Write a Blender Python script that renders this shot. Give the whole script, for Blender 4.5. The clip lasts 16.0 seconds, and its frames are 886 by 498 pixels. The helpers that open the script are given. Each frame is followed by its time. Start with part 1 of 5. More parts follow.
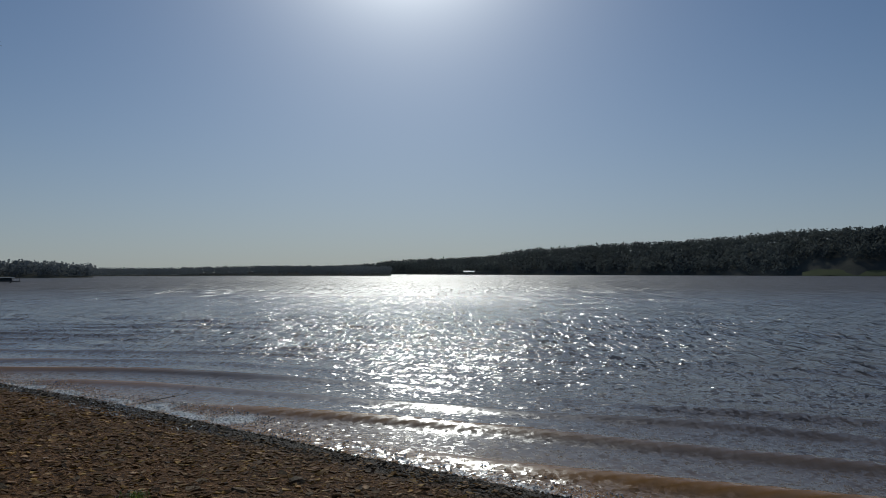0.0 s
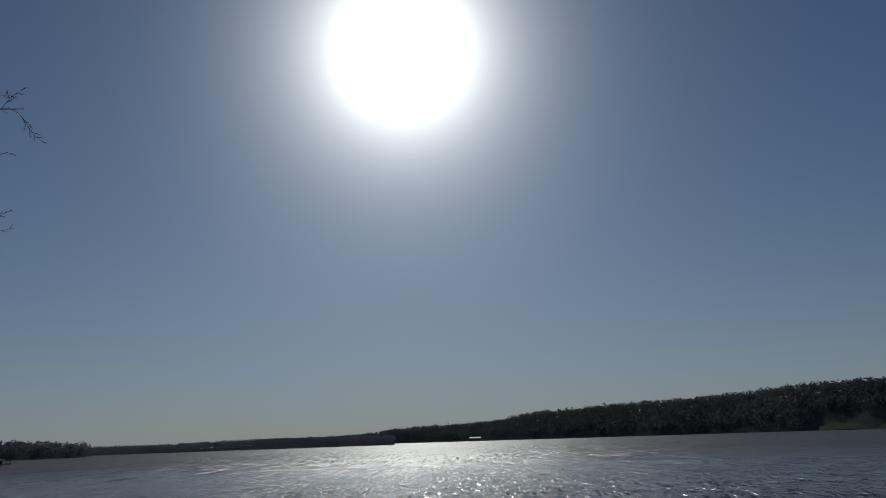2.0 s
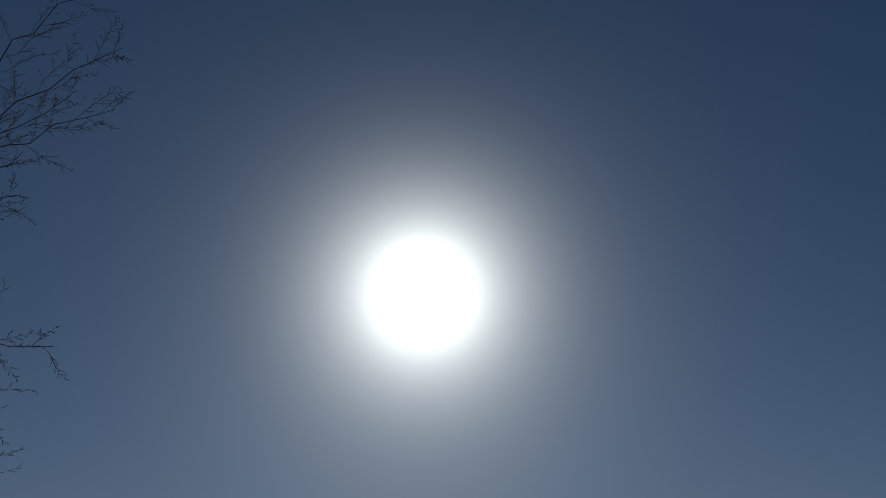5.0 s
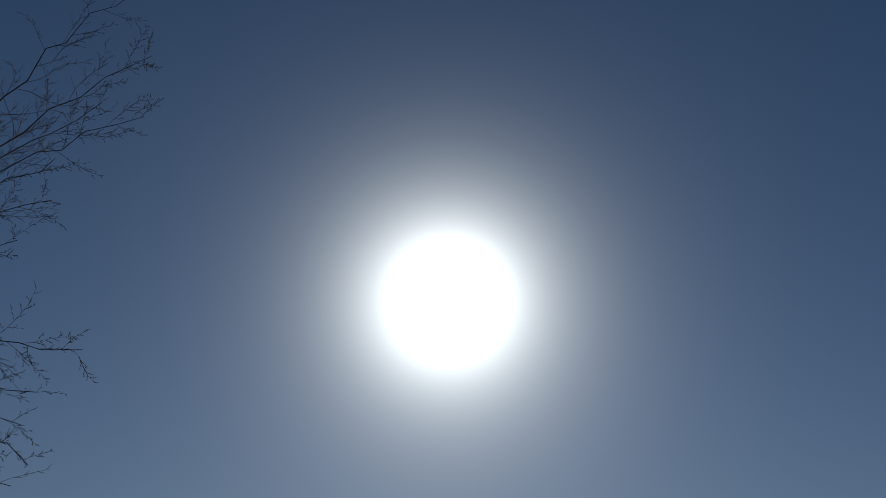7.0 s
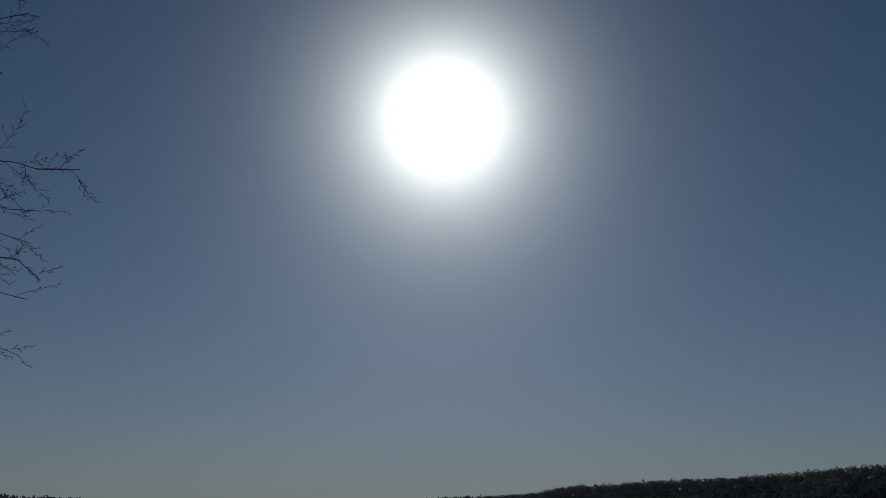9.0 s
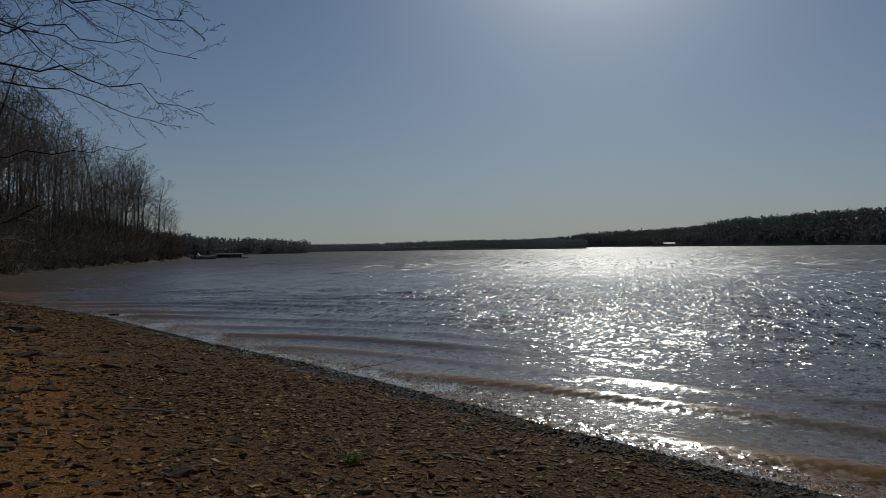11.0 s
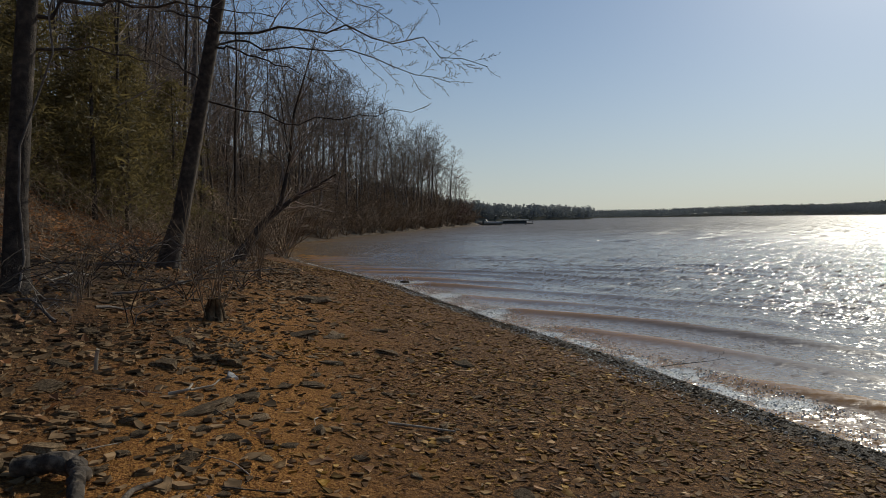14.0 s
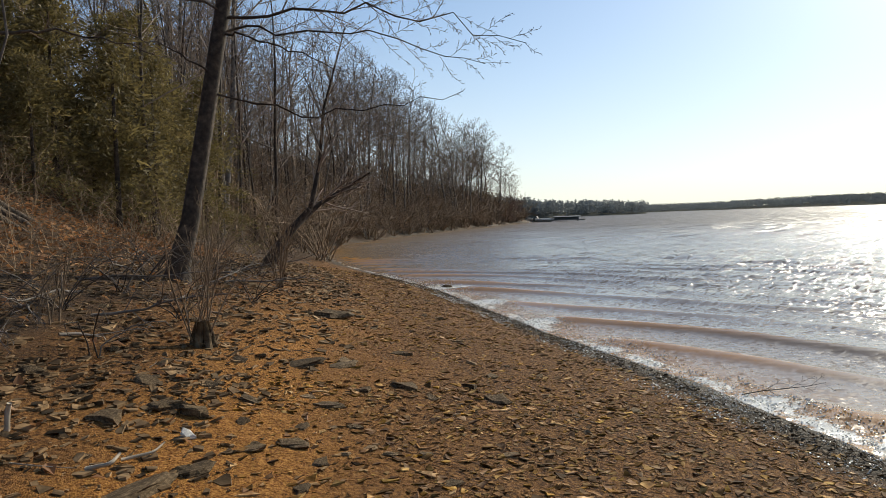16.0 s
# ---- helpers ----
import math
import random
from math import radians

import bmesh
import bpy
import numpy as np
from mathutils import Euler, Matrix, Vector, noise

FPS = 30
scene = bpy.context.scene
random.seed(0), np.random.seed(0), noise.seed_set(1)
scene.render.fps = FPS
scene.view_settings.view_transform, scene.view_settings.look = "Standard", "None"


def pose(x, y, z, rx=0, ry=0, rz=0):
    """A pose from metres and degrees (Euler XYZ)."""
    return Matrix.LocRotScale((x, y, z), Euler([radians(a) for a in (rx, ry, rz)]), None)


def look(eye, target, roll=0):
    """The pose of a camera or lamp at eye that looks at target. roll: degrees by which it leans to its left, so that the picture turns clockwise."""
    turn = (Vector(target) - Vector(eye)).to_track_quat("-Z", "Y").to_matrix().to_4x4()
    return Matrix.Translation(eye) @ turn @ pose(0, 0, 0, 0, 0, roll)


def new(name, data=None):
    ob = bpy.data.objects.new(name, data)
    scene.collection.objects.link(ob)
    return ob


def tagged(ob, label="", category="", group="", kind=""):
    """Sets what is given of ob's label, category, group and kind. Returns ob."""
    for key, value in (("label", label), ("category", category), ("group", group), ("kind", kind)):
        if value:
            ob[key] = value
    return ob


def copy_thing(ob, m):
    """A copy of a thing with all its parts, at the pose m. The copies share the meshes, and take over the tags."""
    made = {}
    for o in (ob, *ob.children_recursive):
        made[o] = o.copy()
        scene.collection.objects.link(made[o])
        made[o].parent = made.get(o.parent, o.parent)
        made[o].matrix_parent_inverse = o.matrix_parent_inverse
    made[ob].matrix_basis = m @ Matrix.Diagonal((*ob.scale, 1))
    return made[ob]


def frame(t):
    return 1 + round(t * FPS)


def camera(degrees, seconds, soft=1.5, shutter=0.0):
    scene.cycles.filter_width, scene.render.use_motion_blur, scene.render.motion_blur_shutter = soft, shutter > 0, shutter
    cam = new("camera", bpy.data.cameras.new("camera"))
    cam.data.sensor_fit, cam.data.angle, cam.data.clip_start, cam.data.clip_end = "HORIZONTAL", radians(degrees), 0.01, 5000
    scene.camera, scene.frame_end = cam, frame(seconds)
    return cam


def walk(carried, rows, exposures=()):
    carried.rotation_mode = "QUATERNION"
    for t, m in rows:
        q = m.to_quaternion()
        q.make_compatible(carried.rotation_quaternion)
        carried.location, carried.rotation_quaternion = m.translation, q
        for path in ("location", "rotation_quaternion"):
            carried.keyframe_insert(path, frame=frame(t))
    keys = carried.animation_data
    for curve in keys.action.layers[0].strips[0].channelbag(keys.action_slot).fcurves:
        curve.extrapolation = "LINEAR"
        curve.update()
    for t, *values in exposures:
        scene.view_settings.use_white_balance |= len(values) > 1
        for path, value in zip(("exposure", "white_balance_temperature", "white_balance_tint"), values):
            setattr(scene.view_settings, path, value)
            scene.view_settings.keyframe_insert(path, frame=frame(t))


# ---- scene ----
# ---- camera ----
def aim(x, y, z, left, up, roll):
    """Eye, degrees turned left of +y, degrees tilted up, roll."""
    return pose(x, y, z, 90 + up, 0, left) @ pose(0, 0, 0, 0, 0, roll)


cam = camera(61.6, 16.0, soft=0.9)
PATH = [
    (0, -0.000, -0.001, 2.400, 0.00, 1.80, 0.05),
    (0.5, -0.000, -0.000, 2.400, -2.01, 4.16, -0.47),
    (1, -0.000, -0.000, 2.400, -1.12, 7.57, -0.45),
    (1.5, 0.000, 0.000, 2.400, -0.39, 10.51, -1.20),
    (2, 0.000, 0.000, 2.400, -0.08, 14.38, -1.90),
    (2.5, 0.000, 0.000, 2.400, -0.14, 17.83, -1.71),
    (3, 0.000, -0.000, 2.400, -0.19, 21.28, -1.82),
    (3.5, 0.001, -0.000, 2.401, 0.01, 23.84, -0.91),
    (4, -0.003, -0.002, 2.400, -0.25, 26.95, 0.00),
    (4.5, -0.015, -0.011, 2.402, 0.36, 32.27, -0.76),
    (7, 0.019, 0.014, 2.398, 3.37, 33.30, 0.48),
    (7.5, 0.010, 0.008, 2.400, 2.99, 30.77, 0.29),
    (8, 0.004, 0.003, 2.400, 3.04, 28.07, 0.38),
    (8.5, -0.012, -0.018, 2.397, 2.75, 24.53, 0.51),
    (8.7, -0.012, -0.018, 2.397, 2.70, 22.65, 0.50),
    (10.8, -0.009, -0.028, 2.368, 12.63, 1.03, -0.96),
    (11, -0.080, 0.147, 2.374, 14.93, -0.18, -0.65),
    (11.5, -0.210, 0.430, 2.399, 21.29, -4.17, 0.11),
    (12, -0.462, 0.732, 2.367, 25.94, -5.97, -0.48),
    (12.5, -0.699, 1.030, 2.402, 26.80, -6.60, -0.07),
    (13, -0.923, 1.467, 2.430, 30.80, -5.47, 0.44),
    (13.5, -1.062, 1.810, 2.369, 32.95, -1.34, -0.43),
    (14, -1.347, 2.224, 2.425, 36.53, -2.54, -0.74),
    (14.5, -1.499, 2.543, 2.392, 39.72, -4.88, -3.62),
    (15, -1.692, 3.103, 2.387, 43.11, -1.85, -0.23),
    (15.5, -1.911, 3.486, 2.365, 45.25, -6.25, -2.38),
    (16, -2.224, 3.842, 2.455, 40.52, -2.58, -2.02),
]
EXPOSURES = [
    (0, -1.5, 5930, 4.5), (0.5, -1.55, 5930, 4.5), (1.0, -1.68, 5930, 4.5), (1.5, -1.85, 5930, 4.5), (2.0, -2.05, 5930, 4.5), (2.5, -2.23, 5850, 3.0), (3.0, -2.38, 5850, 3.0), (3.5, -2.5, 5850, 3.0),
    (4.0, -2.55, 5850, 3.0), (4.5, -2.55, 5850, 3.0), (7.0, -2.15, 5850, 3.0), (7.5, -2.2, 5850, 3.0), (8.0, -2.39, 5850, 3.0), (8.5, -2.51, 5850, 3.0), (8.7, -2.51, 5850, 3.0),
    (10.8, -1.87, 6130, 4.5), (11.0, -1.85, 6130, 4.5), (11.5, -1.59, 6280, 4.5), (12.0, -1.36, 6380, 4.5), (12.5, -1.11, 6480, 4.5), (13.0, -0.93, 6580, 4.5), (13.5, -0.87, 6570, 4.5),
    (14.0, -0.81, 6670, 4.5), (14.5, -0.61, 6770, 4.5), (15.0, -0.2, 6870, 4.5), (15.5, -0.01, 6920, 4.5), (16.0, 0.11, 6970, 4.5)]
walk(cam, [(t, aim(*row)) for t, *row in PATH], EXPOSURES)

# ---- sky and sun ----
SUN_LEFT, SUN_UP = radians(2.84), radians(29.4)
SUN_WAY = Vector((-math.sin(SUN_LEFT) * math.cos(SUN_UP), math.cos(SUN_LEFT) * math.cos(SUN_UP), math.sin(SUN_UP)))
world = bpy.data.worlds.new("sky")
scene.world = world
world.use_nodes = True
wn, wl = world.node_tree.nodes, world.node_tree.links
wn.clear()
sky = wn.new("ShaderNodeTexSky")
sky.sky_type, sky.sun_disc = "NISHITA", False
sky.sun_elevation, sky.sun_rotation = SUN_UP, -SUN_LEFT
sky.air_density, sky.dust_density, sky.ozone_density = 0.85, 0.3, 3.0
sky_light = wn.new("ShaderNodeBackground")
sky_light.inputs["Strength"].default_value = 0.132
# the haze along the skyline hides the lowest, yellowest air
lifted = wn.new("ShaderNodeVectorMath")
lifted.inputs[1].default_value = (0, 0, 0.035)
sky_where = wn.new("ShaderNodeTexCoord")
wl.new(sky_where.outputs["Generated"], lifted.inputs[0])
wl.new(lifted.outputs[0], sky.inputs["Vector"])


def wmath(op, a, b=None, c=None):
    n = wn.new("ShaderNodeMath")
    n.operation = op
    for k, v in enumerate((a, b, c)):
        if v is None:
            continue
        if isinstance(v, (int, float)):
            n.inputs[k].default_value = v
        else:
            wl.new(v, n.inputs[k])
    return n.outputs[0]


# grey haze lying over the lake, thinning out upwards
height = wn.new("ShaderNodeSeparateXYZ")
wl.new(sky_where.outputs["Generated"], height.inputs[0])
haze = wn.new("ShaderNodeMix")
haze.data_type = "RGBA"
wl.new(wmath("MULTIPLY", wmath("EXPONENT", wmath("DIVIDE", wmath("MAXIMUM", height.outputs["Z"], 0.0), -0.14)), 0.82), haze.inputs["Factor"])
deep = wn.new("ShaderNodeHueSaturation")
deep.inputs["Saturation"].default_value = 1.06
wl.new(sky.outputs[0], deep.inputs["Color"])
wl.new(deep.outputs[0], haze.inputs["A"])
haze.inputs["B"].default_value = (6.5, 6.2, 5.7, 1)
wl.new(haze.outputs["Result"], sky_light.inputs["Color"])
# glow of hazy air round the sun, widened to hold the lens bloom too
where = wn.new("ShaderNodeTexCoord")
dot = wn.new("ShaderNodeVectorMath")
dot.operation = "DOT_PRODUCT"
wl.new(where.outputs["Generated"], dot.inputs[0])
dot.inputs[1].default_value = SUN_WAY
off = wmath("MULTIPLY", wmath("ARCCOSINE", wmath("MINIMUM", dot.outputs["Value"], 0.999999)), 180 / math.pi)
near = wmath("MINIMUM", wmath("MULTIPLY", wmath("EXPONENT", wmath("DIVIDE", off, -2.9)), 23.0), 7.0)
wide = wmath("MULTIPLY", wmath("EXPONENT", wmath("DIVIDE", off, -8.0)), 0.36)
sun_bloom = wn.new("ShaderNodeBackground")
sun_bloom.inputs["Color"].default_value = (1.0, 0.94, 0.84, 1)
wl.new(wmath("ADD", near, wide), sun_bloom.inputs["Strength"])
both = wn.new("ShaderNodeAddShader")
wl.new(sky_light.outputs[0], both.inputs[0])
wl.new(sun_bloom.outputs[0], both.inputs[1])
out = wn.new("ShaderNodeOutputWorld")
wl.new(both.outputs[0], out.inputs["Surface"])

lamp = bpy.data.lights.new("sun", "SUN")
lamp.energy, lamp.angle, lamp.color = 3.9, radians(0.6), (1.0, 0.93, 0.82)
sun = new("sun", lamp)
sun.matrix_world = look(SUN_WAY * 300, (0, 0, 0))


# ---- materials ----
def material(name, colours, scale=8.0, detail=6.0, rough=0.8, bump=0.3, bump_scale=None, metal=0.0, fine=0.0, coord="Object", random_shift=0.0, island=False, spec=0.5, thin=0.0, hue=0.0):
    """Colours along a noise, a second coarser noise over it, and relief. random_shift varies lightness piece by piece."""
    m = bpy.data.materials.new(name)
    m.use_nodes = True
    n, l = m.node_tree.nodes, m.node_tree.links
    b = n["Principled BSDF"]
    co = n.new("ShaderNodeTexCoord")
    tex = n.new("ShaderNodeTexNoise")
    tex.inputs["Scale"].default_value, tex.inputs["Detail"].default_value = scale, detail
    l.new(co.outputs[coord], tex.inputs["Vector"])
    ramp = n.new("ShaderNodeValToRGB")
    els = ramp.color_ramp.elements
    k = len(colours)
    while len(els) < k:
        els.new(0.5)
    for i, c in enumerate(colours):
        els[i].position = 0.3 + 0.4 * i / max(k - 1, 1)
        els[i].color = (*c, 1)
    l.new(tex.outputs["Fac"], ramp.inputs["Fac"])
    coarse = n.new("ShaderNodeTexNoise")
    coarse.inputs["Scale"].default_value, coarse.inputs["Detail"].default_value = scale * 0.13, 3
    l.new(co.outputs[coord], coarse.inputs["Vector"])
    hsv = n.new("ShaderNodeHueSaturation")
    val = n.new("ShaderNodeMapRange")
    val.inputs["From Min"].default_value, val.inputs["From Max"].default_value = 0.3, 0.7
    val.inputs["To Min"].default_value, val.inputs["To Max"].default_value = 0.75, 1.25
    l.new(coarse.outputs["Fac"], val.inputs["Value"])
    value = val.outputs["Result"]
    if random_shift:
        src = n.new("ShaderNodeNewGeometry").outputs["Random Per Island"] if island else n.new("ShaderNodeObjectInfo").outputs["Random"]
        r = n.new("ShaderNodeMapRange")
        r.inputs["To Min"].default_value, r.inputs["To Max"].default_value = 1 - random_shift, 1 + random_shift
        l.new(src, r.inputs["Value"])
        mul = n.new("ShaderNodeMath")
        mul.operation = "MULTIPLY"
        l.new(value, mul.inputs[0])
        l.new(r.outputs["Result"], mul.inputs[1])
        value = mul.outputs[0]
    l.new(value, hsv.inputs["Value"])
    if hue:
        spun = n.new("ShaderNodeMath")
        spun.operation = "MULTIPLY"
        l.new(src, spun.inputs[0])
        spun.inputs[1].default_value = 17.3
        rest = n.new("ShaderNodeMath")
        rest.operation = "FRACT"
        l.new(spun.outputs[0], rest.inputs[0])
        for key, mid, wide in (("Hue", 0.5, hue), ("Saturation", 1.0, 0.14)):
            sway = n.new("ShaderNodeMapRange")
            sway.inputs["To Min"].default_value, sway.inputs["To Max"].default_value = mid - wide, mid + wide
            l.new(rest.outputs[0], sway.inputs["Value"])
            l.new(sway.outputs["Result"], hsv.inputs[key])
    l.new(ramp.outputs["Color"], hsv.inputs["Color"])
    l.new(hsv.outputs["Color"], b.inputs["Base Color"])
    b.inputs["Roughness"].default_value, b.inputs["Metallic"].default_value = rough, metal
    b.inputs["Specular IOR Level"].default_value = spec
    if thin:
        # light that comes through thin matter
        tr = n.new("ShaderNodeBsdfTranslucent")
        l.new(hsv.outputs["Color"], tr.inputs["Color"])
        mixed = n.new("ShaderNodeMixShader")
        mixed.inputs["Fac"].default_value = thin
        l.new(b.outputs[0], mixed.inputs[1])
        l.new(tr.outputs[0], mixed.inputs[2])
        l.new(mixed.outputs[0], n["Material Output"].inputs["Surface"])
    if bump:
        bn = n.new("ShaderNodeTexNoise")
        bn.inputs["Scale"].default_value, bn.inputs["Detail"].default_value = bump_scale or scale * 3, 8
        l.new(co.outputs[coord], bn.inputs["Vector"])
        bu = n.new("ShaderNodeBump")
        bu.inputs["Strength"].default_value, bu.inputs["Distance"].default_value = bump, 0.02
        l.new(bn.outputs["Fac"], bu.inputs["Height"])
        l.new(bu.outputs["Normal"], b.inputs["Normal"])
    return m


BARK = material("bark", ((0.03, 0.022, 0.015), (0.062, 0.044, 0.031), (0.12, 0.088, 0.062)), 9, rough=0.9, bump=0.9, bump_scale=40)
PALE_BARK = material("pale_bark", ((0.085, 0.069, 0.056), (0.15, 0.124, 0.103), (0.25, 0.212, 0.178)), 7, rough=0.85, bump=0.6, bump_scale=30)
TWIG = material("twig", ((0.165, 0.122, 0.09), (0.295, 0.225, 0.17)), 3, rough=0.85, bump=0, random_shift=0.35, island=True)
RED_TWIG = material("red_twig", ((0.13, 0.06, 0.045), (0.2, 0.10, 0.075)), 3, rough=0.85, bump=0, random_shift=0.3, island=True)
BRUSH = material("brush_twigs", ((0.165, 0.112, 0.066), (0.29, 0.2, 0.122)), 2, rough=0.9, bump=0, random_shift=0.45, island=True)
NEEDLES = material("cedar_needles", ((0.125, 0.098, 0.038), (0.2, 0.155, 0.064)), 4, rough=0.7, bump=0, random_shift=0.35, island=True, thin=0.5)
LEAF = material("dead_leaf", ((0.20, 0.085, 0.03), (0.34, 0.16, 0.065), (0.42, 0.25, 0.13)), 2, rough=0.75, bump=0, random_shift=0.5, island=True, thin=0.35)
SHARD = material("shale_shards", ((0.065, 0.029, 0.009), (0.22, 0.11, 0.036), (0.56, 0.355, 0.15)), 9.0, rough=0.75, bump=0.25, bump_scale=60, random_shift=0.7, island=True, spec=0.08, hue=0.007)
# dark shale, with the trees' shadow on the upper beach mixed into its colour
DARK_SHARD = material("dark_shards", ((0.08, 0.048, 0.022), (0.19, 0.114, 0.054), (0.38, 0.24, 0.12)), 6.0, rough=0.8, bump=0.25, bump_scale=60, random_shift=0.5, island=True, spec=0.15)
STONE = material("shale", ((0.11, 0.07, 0.036), (0.2, 0.132, 0.07), (0.34, 0.235, 0.13)), 9, rough=0.8, bump=0.6, bump_scale=45, random_shift=0.4, spec=0.15)
DARK_STONE = material("dark_shale", ((0.06, 0.04, 0.022), (0.125, 0.084, 0.047), (0.23, 0.16, 0.092)), 9, rough=0.85, bump=0.7, bump_scale=40, random_shift=0.3, spec=0.12)
WET_STONE = material("wet_shale", ((0.055, 0.038, 0.022), (0.105, 0.073, 0.043), (0.19, 0.133, 0.08)), 12, rough=0.75, bump=0.3, bump_scale=50, random_shift=0.4, island=True, spec=0.1)
WHITE_STONE = material("white_quartz", ((0.55, 0.5, 0.42), (0.75, 0.71, 0.64)), 14, rough=0.6, bump=0.4)
DRIFTWOOD = material("driftwood", ((0.03, 0.02, 0.013), (0.085, 0.062, 0.043), (0.24, 0.185, 0.13)), 16, rough=0.9, bump=1.0, bump_scale=28)
DEADWOOD = material("pale_stick", ((0.3, 0.23, 0.16), (0.5, 0.42, 0.32)), 12, rough=0.8, bump=0.3)
GRASS = material("grass_blade", ((0.09, 0.14, 0.02), (0.2, 0.26, 0.05)), 6, rough=0.6, bump=0, random_shift=0.3, island=True, thin=0.4)
# the lake air's haze is put into this cool grey-green
HAZED_WOOD = material("far_woods", ((0.12, 0.133, 0.123), (0.155, 0.168, 0.153)), 0.05, rough=1.0, bump=0, random_shift=0.06, island=True, spec=0.0, thin=0.4)
# paler and bluer than the ridge: thicker haze painted into the colour
PALE_HAZED_WOOD = material("pale_hazed_woods", ((0.19, 0.205, 0.205), (0.24, 0.255, 0.255)), 0.05, rough=1.0, bump=0, random_shift=0.05, island=True, spec=0.0, thin=0.3)
HILL = material("far_hillside", ((0.1, 0.1, 0.085), (0.14, 0.135, 0.11)), 0.08, rough=1.0, bump=0, spec=0.0)
FIELD = material("far_field", ((0.09, 0.105, 0.06), (0.14, 0.145, 0.085)), 0.05, rough=1.0, bump=0, spec=0.0)
PLANK = material("weathered_plank", ((0.14, 0.12, 0.10), (0.26, 0.23, 0.2)), 5, rough=0.85, bump=0.3)
ROOF = material("dark_roof", ((0.03, 0.04, 0.045), (0.06, 0.075, 0.08)), 5, rough=0.6, bump=0.1)
WHITE_PAINT = material("white_paint", ((0.7, 0.7, 0.68), (0.8, 0.8, 0.78)), 3, rough=0.5, bump=0)
FOAM = material("foam", ((0.8, 0.78, 0.72), (0.92, 0.9, 0.86)), 20, rough=0.4, bump=0, thin=0.12)


def ground_material():
    """Clay and gravel, wet by the water's edge, leaf mould and painted tree shade up the bank, by the sheet's own
    attributes.
    """
    m = bpy.data.materials.new("beach_and_bank")
    m.use_nodes = True
    n, l = m.node_tree.nodes, m.node_tree.links
    b = n["Principled BSDF"]
    co = n.new("ShaderNodeTexCoord")

    def noise_tex(s, d=6):
        t = n.new("ShaderNodeTexNoise")
        t.inputs["Scale"].default_value, t.inputs["Detail"].default_value = s, d
        l.new(co.outputs["Object"], t.inputs["Vector"])
        return t.outputs["Fac"]

    def ramp(fac, stops):
        r = n.new("ShaderNodeValToRGB")
        els = r.color_ramp.elements
        while len(els) < len(stops):
            els.new(0.5)
        for e, (p, c) in zip(els, stops):
            e.position, e.color = p, (*c, 1)
        l.new(fac, r.inputs["Fac"])
        return r.outputs["Color"]

    def mix(fac, a, c):
        x = n.new("ShaderNodeMix")
        x.data_type = "RGBA"
        l.new(fac, x.inputs["Factor"])
        l.new(a, x.inputs["A"])
        l.new(c, x.inputs["B"])
        return x.outputs["Result"]

    def attribute(name):
        a = n.new("ShaderNodeAttribute")
        a.attribute_name = name
        return a.outputs["Fac"]

    clay = ramp(noise_tex(45), ((0.36, (0.16, 0.055, 0.009)), (0.5, (0.345, 0.143, 0.028)), (0.64, (0.53, 0.252, 0.06))))
    gravel = ramp(noise_tex(28), ((0.38, (0.05, 0.02, 0.005)), (0.5, (0.15, 0.064, 0.017)), (0.62, (0.29, 0.138, 0.043))))
    # leaf mould, darkened to carry the trees' shade as well
    mould = ramp(noise_tex(9), ((0.3, (0.035, 0.022, 0.012)), (0.5, (0.072, 0.041, 0.021)), (0.72, (0.16, 0.086, 0.038))))
    mud = ramp(noise_tex(20), ((0.3, (0.035, 0.026, 0.018)), (0.7, (0.085, 0.06, 0.038))))
    colour = mix(attribute("clay"), gravel, clay)
    colour = mix(attribute("mould"), colour, mould)
    colour = mix(attribute("wet"), colour, mud)
    l.new(colour, b.inputs["Base Color"])
    b.inputs["Specular IOR Level"].default_value = 0.2
    rough = n.new("ShaderNodeMapRange")
    rough.inputs["To Min"].default_value, rough.inputs["To Max"].default_value = 0.92, 0.75
    l.new(attribute("wet"), rough.inputs["Value"])
    l.new(rough.outputs["Result"], b.inputs["Roughness"])
    bu = n.new("ShaderNodeBump")
    bu.inputs["Strength"].default_value, bu.inputs["Distance"].default_value = 1.0, 0.034
    crumbs = n.new("ShaderNodeMath")
    crumbs.operation = "MULTIPLY_ADD"
    l.new(noise_tex(9, 4), crumbs.inputs[0])
    crumbs.inputs[1].default_value = 2.2
    l.new(noise_tex(85, 10), crumbs.inputs[2])
    l.new(crumbs.outputs[0], bu.inputs["Height"])
    l.new(bu.outputs["Normal"], b.inputs["Normal"])
    return m


